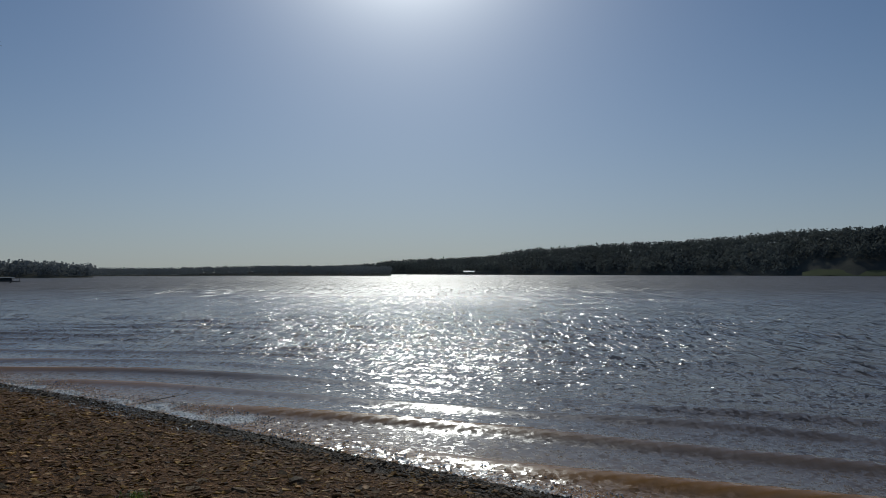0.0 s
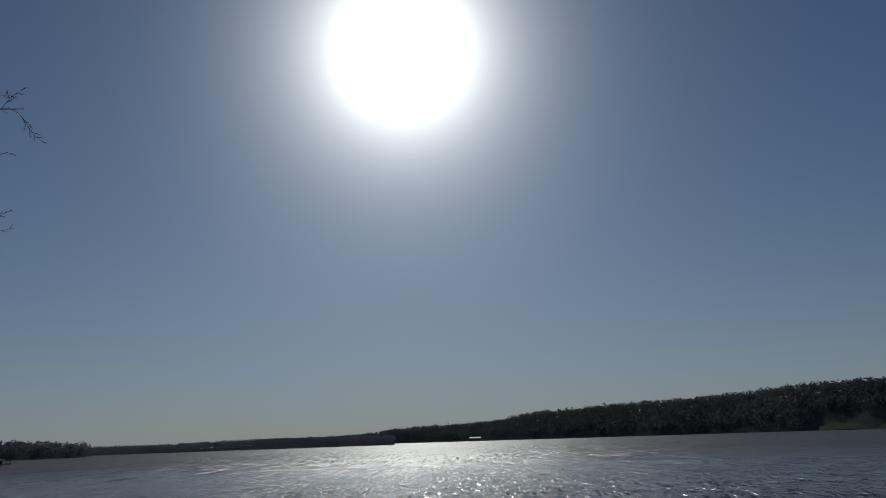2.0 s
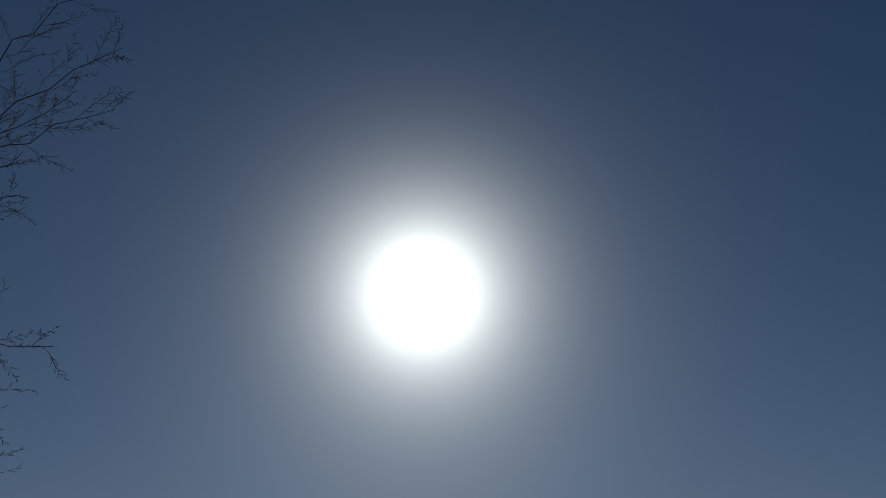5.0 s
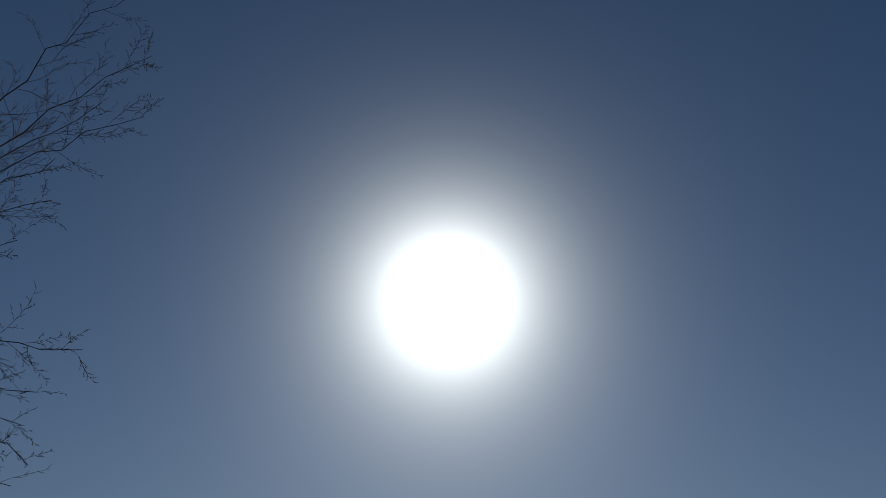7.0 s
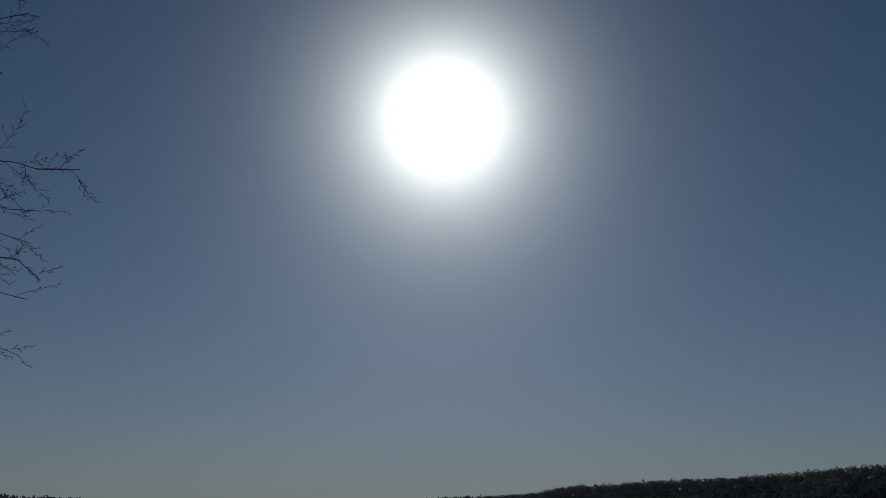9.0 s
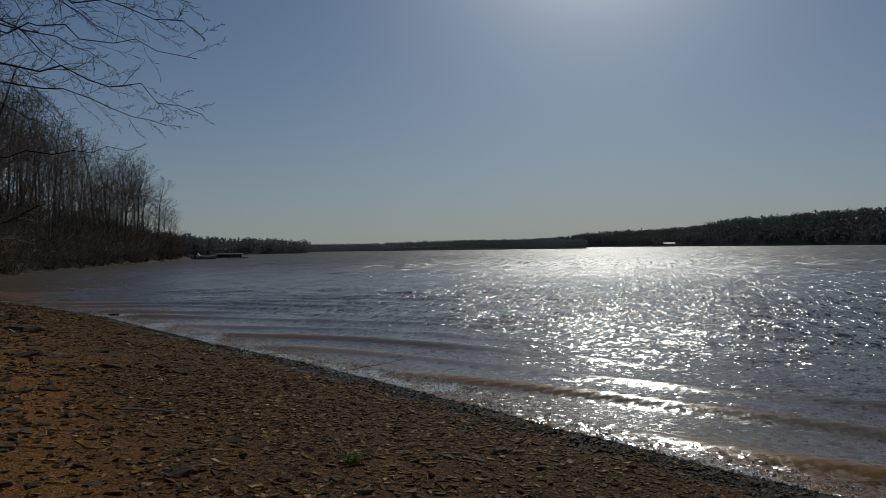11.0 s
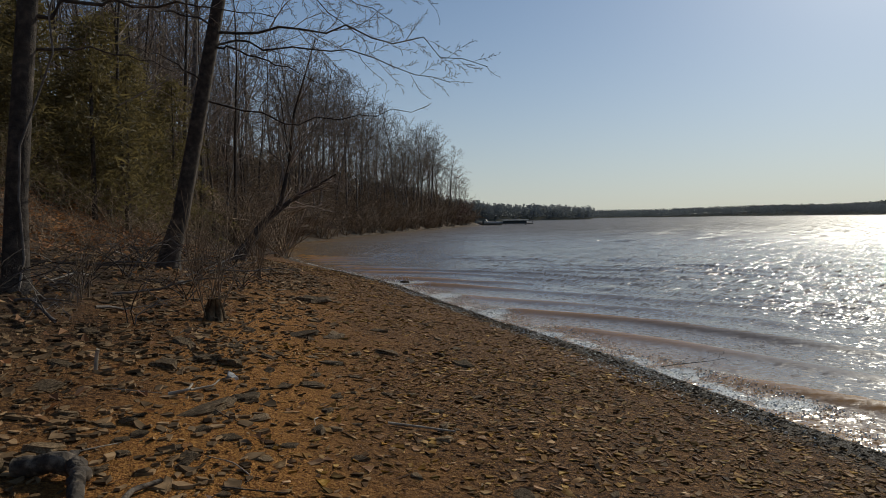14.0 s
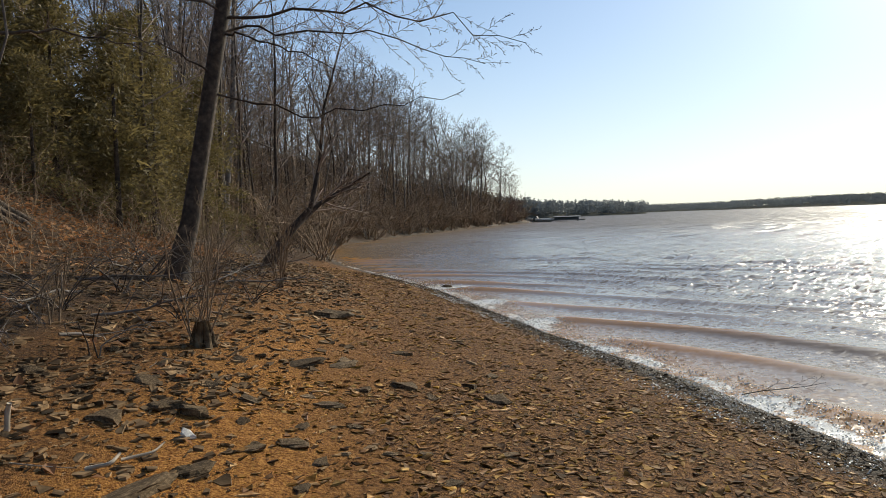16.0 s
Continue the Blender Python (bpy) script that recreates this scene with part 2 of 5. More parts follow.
def water_material():
    """Silty lake water: sky and sun mirrored in ripples, ochre for thin water and for sun painted through the crests.
    """
    m = bpy.data.materials.new("silty_water")
    m.use_nodes = True
    n, l = m.node_tree.nodes, m.node_tree.links
    b = n["Principled BSDF"]
    silt = n.new("ShaderNodeAttribute")
    silt.attribute_name = "silt"
    ramp = n.new("ShaderNodeValToRGB")
    els = ramp.color_ramp.elements
    els[0].position, els[0].color = 0.0, (0.18, 0.15, 0.125, 1)
    # ochre end: silt, and sunlight through the crests put into the colour
    els[1].position, els[1].color = 1.0, (0.42, 0.2, 0.04, 1)
    mid = els.new(0.4)
    mid.color = (0.22, 0.155, 0.1, 1)
    l.new(silt.outputs["Fac"], ramp.inputs["Fac"])
    b.inputs["IOR"].default_value = 1.33
    co = n.new("ShaderNodeTexCoord")
    # lacy foam: torn by two noises, thick where the swash runs
    froth = n.new("ShaderNodeAttribute")
    froth.attribute_name = "froth"
    total = froth.outputs["Fac"]
    for size, weight in ((7.0, 0.9), (38.0, 0.8), (95.0, 0.5)):
        t = n.new("ShaderNodeTexNoise")
        t.inputs["Scale"].default_value, t.inputs["Detail"].default_value = size, 3
        l.new(co.outputs["Object"], t.inputs["Vector"])
        part_of = n.new("ShaderNodeMath")
        part_of.operation = "MULTIPLY_ADD"
        l.new(t.outputs["Fac"], part_of.inputs[0])
        part_of.inputs[1].default_value = weight
        l.new(total, part_of.inputs[2])
        total = part_of.outputs[0]
    lace = n.new("ShaderNodeMapRange")
    lace.interpolation_type = "SMOOTHSTEP"
    lace.inputs["From Min"].default_value, lace.inputs["From Max"].default_value = 1.72, 1.95
    l.new(total, lace.inputs["Value"])
    foamy = n.new("ShaderNodeMix")
    foamy.data_type = "RGBA"
    l.new(lace.outputs["Result"], foamy.inputs["Factor"])
    l.new(ramp.outputs["Color"], foamy.inputs["A"])
    foamy.inputs["B"].default_value = (0.82, 0.79, 0.72, 1)
    l.new(foamy.outputs["Result"], b.inputs["Base Color"])
    # the ripples' slopes, steepest along the way the wind drives them
    slope = None
    for size, along, across in ((0.5, 0.18, 0.13), (1.9, 0.32, 0.24), (6.5, 0.48, 0.4), (15.0, 0.65, 0.6), (36.0, 0.6, 0.6)):
        mp = n.new("ShaderNodeMapping")
        mp.inputs["Rotation"].default_value = (0, 0, radians(-14))
        mp.inputs["Scale"].default_value = (size / 2.0, size, size)
        l.new(co.outputs["Object"], mp.inputs["Vector"])
        t = n.new("ShaderNodeTexNoise")
        t.inputs["Scale"].default_value, t.inputs["Detail"].default_value = 1.0, 2
        l.new(mp.outputs["Vector"], t.inputs["Vector"])
        centred = n.new("ShaderNodeVectorMath")
        centred.operation = "SUBTRACT"
        l.new(t.outputs["Color"], centred.inputs[0])
        centred.inputs[1].default_value = (0.5, 0.5, 0.5)
        scaled = n.new("ShaderNodeVectorMath")
        scaled.operation = "MULTIPLY"
        l.new(centred.outputs["Vector"], scaled.inputs[0])
        scaled.inputs[1].default_value = (across, along, 0.0)
        if slope is None:
            slope = scaled.outputs["Vector"]
        else:
            add = n.new("ShaderNodeVectorMath")
            l.new(slope, add.inputs[0])
            l.new(scaled.outputs["Vector"], add.inputs[1])
            slope = add.outputs["Vector"]
    # the long undulations die out where only the wave faces can be told apart
    open_lake = n.new("ShaderNodeAttribute")
    open_lake.attribute_name = "open_lake"
    calm = n.new("ShaderNodeMapRange")
    calm.inputs["To Min"].default_value, calm.inputs["To Max"].default_value = 1.0, 0.2
    l.new(open_lake.outputs["Fac"], calm.inputs["Value"])
    even = n.new("ShaderNodeVectorMath")
    even.operation = "SCALE"
    l.new(slope, even.inputs[0])
    l.new(calm.outputs["Result"], even.inputs["Scale"])
    slope = even.outputs["Vector"]
    # small facets, each tipped its own way, that flash one by one
    for wide, deep, along, across, amount in ((11.0, 8.0, 3.0, 2.8, ""), (22.0, 20.0, 2.6, 2.4, ""), (9.0, 1.1, 2.8, 2.6, "breeze"), (5.0, 0.22, 2.8, 2.6, "chop")):
        far = amount != ""
        mp = n.new("ShaderNodeMapping")
        mp.inputs["Rotation"].default_value = (0, 0, 0 if far else radians(-14))
        mp.inputs["Scale"].default_value = (wide, deep, 1)
        l.new(co.outputs["Object"], mp.inputs["Vector"])
        cell = n.new("ShaderNodeTexVoronoi")
        cell.voronoi_dimensions, cell.feature = "2D", "F1"
        cell.inputs["Scale"].default_value = 1.0
        l.new(mp.outputs["Vector"], cell.inputs["Vector"])
        centred = n.new("ShaderNodeVectorMath")
        centred.operation = "SUBTRACT"
        l.new(cell.outputs["Color"], centred.inputs[0])
        centred.inputs[1].default_value = (0.5, 0.5, 0.5)
        # cubed: most facets lie nearly flat, a few are steep
        cubed = centred.outputs["Vector"]
        for _ in range(2):
            again = n.new("ShaderNodeVectorMath")
            again.operation = "MULTIPLY"
            l.new(cubed, again.inputs[0])
            l.new(centred.outputs["Vector"], again.inputs[1])
            cubed = again.outputs["Vector"]
        scaled = n.new("ShaderNodeVectorMath")
        scaled.operation = "MULTIPLY"
        l.new(cubed, scaled.inputs[0])
        scaled.inputs[1].default_value = (across, along, 0.0)
        tipped = scaled.outputs["Vector"]
        if far:
            # whole wave faces, out where single wavelets run together
            chop = n.new("ShaderNodeAttribute")
            chop.attribute_name = amount
            weigh = n.new("ShaderNodeVectorMath")
            weigh.operation = "SCALE"
            l.new(tipped, weigh.inputs[0])
            l.new(chop.outputs["Fac"], weigh.inputs["Scale"])
            tipped = weigh.outputs["Vector"]
        add = n.new("ShaderNodeVectorMath")
        l.new(slope, add.inputs[0])
        l.new(tipped, add.inputs[1])
        slope = add.outputs["Vector"]
    ripple = n.new("ShaderNodeAttribute")
    ripple.attribute_name = "ripple"
    steep = n.new("ShaderNodeVectorMath")
    steep.operation = "SCALE"
    l.new(slope, steep.inputs[0])
    l.new(ripple.outputs["Fac"], steep.inputs["Scale"])
    slope = steep.outputs["Vector"]
    # out on the open lake the wavelets are too fine to tell apart: they roughen the mirror
    rr = n.new("ShaderNodeMapRange")
    rr.inputs["To Min"].default_value, rr.inputs["To Max"].default_value = 0.16, 0.46
    l.new(open_lake.outputs["Fac"], rr.inputs["Value"])
    l.new(rr.outputs["Result"], b.inputs["Roughness"])
    # the waves' steep faces are those that run in to the beach
    lee = n.new("ShaderNodeVectorMath")
    lee.operation = "SCALE"
    lee.inputs[0].default_value = (-0.02, -0.15, 0.0)
    l.new(open_lake.outputs["Fac"], lee.inputs["Scale"])
    skewed = n.new("ShaderNodeVectorMath")
    l.new(slope, skewed.inputs[0])
    l.new(lee.outputs["Vector"], skewed.inputs[1])
    slope = skewed.outputs["Vector"]
    geo = n.new("ShaderNodeNewGeometry")
    tip = n.new("ShaderNodeVectorMath")
    l.new(geo.outputs["Normal"], tip.inputs[0])
    l.new(slope, tip.inputs[1])
    unit = n.new("ShaderNodeVectorMath")
    unit.operation = "NORMALIZE"
    l.new(tip.outputs["Vector"], unit.inputs[0])
    l.new(unit.outputs["Vector"], b.inputs["Normal"])
    return m


GROUND, WATER = ground_material(), water_material()


# ---- the lie of the land: heights from the distance to the shoreline ----
SHORE = np.array([(420, -295), (60, -35.2), (8.4, 2.05), (0.3, 7.9), (-9, 15.2), (-17.5, 21.6), (-31.5, 29.9), (-51, 44), (-66, 70), (-88, 117),
                  (-104, 153), (-112, 166), (-128, 168), (-210, 150), (-900, 190), (-2600, 100), (-2600, -2600), (2600, -2600), (2600, -1800)], float)
ALONG = np.array((-0.81, 0.585))


def shore_distance(x, y):
    """Metres inland of the shoreline; negative out in the lake."""
    p = np.stack([np.asarray(x, float), np.asarray(y, float)], -1)
    best, inside = np.full(p.shape[:-1], 1e9), np.zeros(p.shape[:-1], bool)
    for a, b in zip(SHORE, np.roll(SHORE, -1, 0)):
        ab = b - a
        s = np.clip(((p - a) @ ab) / (ab @ ab), 0, 1)
        best = np.minimum(best, np.hypot(*np.moveaxis(p - a - s[..., None] * ab, -1, 0)))
        if a[1] != b[1]:
            inside ^= ((a[1] > p[..., 1]) != (b[1] > p[..., 1])) & (p[..., 0] < (b[0] - a[0]) * (p[..., 1] - a[1]) / (b[1] - a[1]) + a[0])
    return np.where(inside, best, -best)


def shelf(x, y):
    """How far the flat, wet foot of the beach reaches beyond the shoreline's corners."""
    u = (np.asarray(x, float) - 0.3) * ALONG[0] + (np.asarray(y, float) - 7.9) * ALONG[1]
    return np.interp(u, (-60, -10, -1, 9, 13, 25, 40), (0.0, 0.5, 0.66, 0.68, 0.3, 0.1, 0.0))


def waterline(x, y):
    """Metres inland of the water's edge; negative out in the lake."""
    return shore_distance(x, y) + shelf(x, y)


def waves_of(x, y, scales, seed):
    """A smooth uneven field from crossed sines, about -1 to 1."""
    r = np.random.RandomState(seed)
    total = np.zeros(np.broadcast(x, y).shape)
    for s in scales:
        for _ in range(4):
            a, ph = r.uniform(0, 2 * np.pi, 2)
            total = total + np.sin((x * np.cos(a) + y * np.sin(a)) * 2 * np.pi / s + ph) / 4
    return total / len(scales)


def land_height(x, y):
    x, y = np.asarray(x, float), np.asarray(y, float)
    bend = 0.12 * waves_of(x, y, (2.3, 5.1), 3)
    d = shore_distance(x, y) + bend
    w = d + shelf(x, y)
    u = (x - 0.3) * ALONG[0] + (y - 7.9) * ALONG[1]
    beach = 0.06 * np.clip(w / 0.25, 0, 1) + np.maximum(d, 0) * (0.115 + 0.006 * np.clip(u, 0, 14))
    edge = np.interp(u, (-40, 0, 14, 30, 48, 62), (10, 10, 8.0, 5, 1.4, 0.3))
    up = np.maximum(d - edge, 0)
    steep_bank = np.interp(u, (0, 24, 45), (0.68, 0.66, 0.45))
    bank = np.where(up < 5, 0.045 * up ** 2, 1.125 + steep_bank * (up - 5))
    cap = np.interp(u, (0, 20, 45, 110, 150, 170), (20, 17, 13, 12, 5, 3.5))
    bank = cap * np.tanh(bank / cap)
    rough = 0.02 * waves_of(x, y, (0.9, 2.1, 4.3), 7) * np.clip(d / 2, 0, 1) + 0.35 * waves_of(x, y, (6, 15), 9) * np.clip(up / 12, 0, 1)
    bed = np.maximum(0.16 * w, -2.5)
    return np.where(w > 0, beach + bank + rough, bed)


# ---- building helpers ----
class Shape:
    """Vertices and faces gathered into one mesh; tubes of one kind are shaped together."""

    def __init__(self):
        self.v, self.f, self.n, self.tubes = [], [], 0, {}

    def add(self, verts, faces):
        self.v.append(np.asarray(verts, float))
        n = self.n
        self.f.extend([tuple(i + n for i in f) for f in faces])
        self.n += len(verts)

    def tube(self, pts, radii, sides=6, cap=True):
        self.tubes.setdefault((len(pts), sides, cap and sides > 3), []).append((pts, radii))

    def box(self, x0, y0, z0, x1, y1, z1):
        v = [(x, y, z) for z in (z0, z1) for y in (y0, y1) for x in (x0, x1)]
        self.add(v, [(0, 2, 3, 1), (4, 5, 7, 6), (0, 1, 5, 4), (2, 6, 7, 3), (0, 4, 6, 2), (1, 3, 7, 5)])

    def mesh(self, name, mat, smooth=False):
        verts = [np.concatenate(self.v)] if self.v else []
        loops = [np.array([i for f in self.f for i in f], int)]
        sizes = [np.array([len(f) for f in self.f], int)]
        n = self.n
        for (k, sides, cap), many in self.tubes.items():
            pts = np.array([np.asarray(m[0], float) for m in many])
            rad = np.array([np.asarray(m[1], float) for m in many])
            tang = np.gradient(pts, axis=1)
            tang /= np.linalg.norm(tang, axis=2)[..., None] + 1e-9
            ref = np.where(np.abs(tang[:, :1, 2:]) < 0.8, np.array((0.0, 0.0, 1.0)), np.array((1.0, 0.0, 0.0)))
            side = np.cross(tang, np.broadcast_to(ref, tang.shape))
            side /= np.linalg.norm(side, axis=2)[..., None] + 1e-9
            other = np.cross(tang, side)
            ang = np.arange(sides) * 2 * np.pi / sides
            ring = pts[:, :, None] + rad[:, :, None, None] * (side[:, :, None] * np.cos(ang)[:, None] + other[:, :, None] * np.sin(ang)[:, None])
            i, j = np.meshgrid(np.arange(k - 1), np.arange(sides), indexing="ij")
            j2 = (j + 1) % sides
            one = np.stack([i * sides + j, i * sides + j2, (i + 1) * sides + j2, (i + 1) * sides + j], -1).ravel()
            size = np.full((k - 1) * sides, 4)
            if cap:
                one = np.concatenate([one, np.arange(sides), (k - 1) * sides + np.arange(sides)[::-1]])
                size = np.concatenate([size, [sides, sides]])
            first = n + np.arange(len(many)) * k * sides
            loops.append((first[:, None] + one[None]).ravel())
            sizes.append(np.tile(size, len(many)))
            verts.append(ring.reshape(-1, 3))
            n += len(many) * k * sides
        verts, loops, sizes = np.concatenate(verts), np.concatenate(loops), np.concatenate(sizes)
        me = bpy.data.meshes.new(name)
        me.vertices.add(len(verts))
        me.vertices.foreach_set("co", verts.astype(np.float32).ravel())
        me.loops.add(len(loops))
        me.loops.foreach_set("vertex_index", loops.astype(np.int32))
        me.polygons.add(len(sizes))
        me.polygons.foreach_set("loop_start", (np.cumsum(sizes) - sizes).astype(np.int32))
        me.polygons.foreach_set("use_smooth", np.full(len(sizes), smooth))
        me.materials.append(mat)
        me.update(calc_edges=True)
        return me


def part(name, shape, mat, parent, label="", smooth=False):
    ob = new(name, shape.mesh(name, mat, smooth))
    ob.parent = parent
    if label:
        tagged(ob, label)
    return ob


def sheet(name, xs, ys, height, mat, attributes):
    """One sheet over the lines xs, ys with heights and named values at its points."""
    gx, gy = np.meshgrid(xs, ys)
    z = height(gx, gy)
    me = bpy.data.meshes.new(name)
    nx, ny = len(xs), len(ys)
    i = np.arange(nx * ny).reshape(ny, nx)
    quads = np.stack([i[:-1, :-1], i[:-1, 1:], i[1:, 1:], i[1:, :-1]], -1).reshape(-1, 4)
    me.vertices.add(nx * ny)
    me.vertices.foreach_set("co", np.stack([gx, gy, z], -1).astype(np.float32).ravel())
    me.loops.add(quads.size)
    me.loops.foreach_set("vertex_index", quads.ravel().astype(np.int32))
    me.polygons.add(len(quads))
    me.polygons.foreach_set("loop_start", np.arange(0, quads.size, 4, dtype=np.int32))
    me.polygons.foreach_set("use_smooth", np.ones(len(quads), bool))
    me.materials.append(mat)
    for key, fn in attributes.items():
        at = me.attributes.new(key, "FLOAT", "POINT")
        at.data.foreach_set("value", fn(gx, gy).astype(np.float32).ravel())
    me.update(calc_edges=True)
    return new(name, me)


def lines(lo, hi, step, far, growth=1.1):
    """Evenly spaced from lo to hi, then ever wider out to far on both sides."""
    inner = list(np.arange(lo, hi + step / 2, step))
    outs, s, reach = [], step, 0.0
    while reach < far:
        s = min(s * growth, 120.0)
        reach += s
        outs.append(reach)
    return np.array([lo - o for o in reversed(outs)] + inner + [hi + o for o in outs])


def smooth01(a, lo, hi):
    t = np.clip((a - lo) / (hi - lo), 0, 1)
    return t * t * (3 - 2 * t)


def along_shore(x, y):
    return (x - 0.3) * ALONG[0] + (y - 7.9) * ALONG[1]


def edge_at(u):
    return np.interp(u, (-40, 0, 14, 30, 48, 62), (10, 10, 8.0, 5, 1.4, 0.3))


def clay_amount(x, y):
    d, u = shore_distance(x, y), along_shore(x, y)
    band = np.exp(-((d - 5.6 + 0.12 * (u - 3)) / 0.95) ** 2) * np.clip(1.4 - u / 13, 0, 1)
    return np.clip(band * 1.25 + 0.5 * waves_of(x, y, (0.8, 1.9), 21) * (d > 1.5), 0, 1)


def mould_shade_amount(x, y):
    d, u = shore_distance(x, y), along_shore(x, y)
    # starts below the bank's edge to paint in the shade lying there
    return smooth01(d + 0.5 * waves_of(x, y, (1.1, 2.7), 5), edge_at(u) - 2.5, edge_at(u) - 0.6)


def wet_amount(x, y):
    d = waterline(x, y) + 0.22 * waves_of(x, y, (0.7, 1.9), 11)
    return 1 - smooth01(d, 0.45, 0.85)


# ---- ground, one sheet out to the horizon ----
ground = sheet("ground", lines(-28, 7, 0.2, 2600), lines(-2, 29, 0.2, 2600), land_height, GROUND,
               {"clay": clay_amount, "mould": mould_shade_amount, "wet": wet_amount})
tagged(ground, "stony orange-brown lake beach below a bank with leaf mould", "ground", kind="structure")


# ---- the lake ----
def wave_height(x, y):
    s = -waterline(x, y)
    mod = 0.5 + 0.5 * waves_of(x, y, (6.0, 11.0), 31)
    # small waves running in aslant to the beach, steep where they break
    run = 0.24 * x + 0.97 * y + 0.014 * (x + 6) ** 2 * (np.abs(x + 6) < 30) + 0.9 * waves_of(x * 0.5, y, (5.0, 11.0), 33)
    p = run / 1.95
    crest = (0.5 + 0.5 * np.cos(2 * np.pi * p + 0.5 * np.sin(2 * np.pi * p))) ** 3
    gate = smooth01(waves_of(x * 0.7, y * 1.3, (7.0, 13.0), 41), -0.5, 0.35)
    swell = crest * (0.1 * np.exp(-np.maximum(s - 0.5, 0) / 5) + 0.045) * (0.25 + 0.75 * gate)
    chop = np.zeros_like(s)
    r = np.random.RandomState(5)
    for k in range(26):
        length = r.uniform(0.4, 2.6)
        a = radians(252 + r.normal(0, 24))
        chop += 0.0026 * length ** 0.8 * np.sin((x * math.cos(a) + y * math.sin(a)) * 2 * math.pi / length + r.uniform(0, 6.28))
    fade = smooth01(s, 0.3, 5.5) * 0.85 + 0.15
    near = smooth01(np.hypot(x + 8, y - 20), 75, 35)
    return (swell * smooth01(s, 0.15, 1.1) + chop * fade * (0.5 + 0.7 * mod)) * near


def silt_glow_amount(x, y):
    s = -waterline(x, y)
    # silt of the shallows, brush mirrored in the bay, sunlit crests, all as colour
    return np.clip(0.75 * np.exp(-np.maximum(s, 0) / 1.3) * (1 - 0.65 * smooth01(along_shore(x, y), 18, 34)) + (0.26 + 0.08 * smooth01(-x, 16, 30)) * np.exp(-np.maximum(s, 0) / 14) + 13.0 * np.maximum(wave_height(x, y) - 0.015, 0) * np.exp(-np.maximum(s - 1.3, 0) / (1.2 + 1.6 * smooth01(along_shore(x, y), 8, 15))), 0, 1)


def open_amount(x, y):
    return smooth01(np.hypot(x + 4, y - 8), 22, 130)


def ripple_amount(x, y):
    s = -waterline(x, y)
    gust = 1 + 0.35 * waves_of(x * 0.4, y, (5.0, 12.0, 30.0), 71)
    face = np.clip(wave_height(x, y) / 0.045, 0, 1) * (1 - smooth01(s, 3, 8))
    return np.interp(s, (-1, 0.4, 1.3, 4, 8, 16), (0.6, 0.5, 0.24, 0.4, 0.8, 1.1)) * (1 - 0.8 * face) * (1 - 0.6 * open_amount(x, y)) * gust


def chop_amount(x, y):
    far = np.hypot(x + 4, y - 8)
    return smooth01(far, 35, 95) * (2.2 + 0.6 * waves_of(x * 0.3, y * 0.15, (9.0, 20.0), 91))


BREAKS = ((-18.4, 23.2, 1.7), (-14.7, 20.3, 1.6), (-11.4, 17.8, 1.2), (-8.6, 15.5, 0.9), (-5.2, 13.2, 1.2), (-3.4, 12.2, 1.0))   # where crests meet the beach


def froth_amount(x, y):
    s = -waterline(x, y)
    swash = np.clip(1.15 - np.abs(s - 0.15) / 0.42, 0, 1) * np.clip(0.72 + 0.5 * waves_of(x, y, (1.2, 2.9), 63), 0, 1)
    for fx, fy, reach in BREAKS:
        swash = np.maximum(swash, 1.15 * np.exp(-((x - fx) ** 2 + (y - fy) ** 2) / (0.55 * reach) ** 2))
    return swash


def breeze_amount(x, y):
    far = np.hypot(x + 4, y - 8)
    return smooth01(far, 7, 22) * (1 - 0.7 * smooth01(far, 40, 90)) * (0.55 + 0.75 * smooth01(x, -16, -5))


lake = sheet("water", lines(-30, 11, 0.15, 2600), lines(6, 36, 0.15, 2600), wave_height, WATER, {"silt": silt_glow_amount, "ripple": ripple_amount, "open_lake": open_amount, "chop": chop_amount, "breeze": breeze_amount, "froth": froth_amount})
tagged(lake, "silty wind-rippled lake water glittering in low sun", "lake", kind="structure")


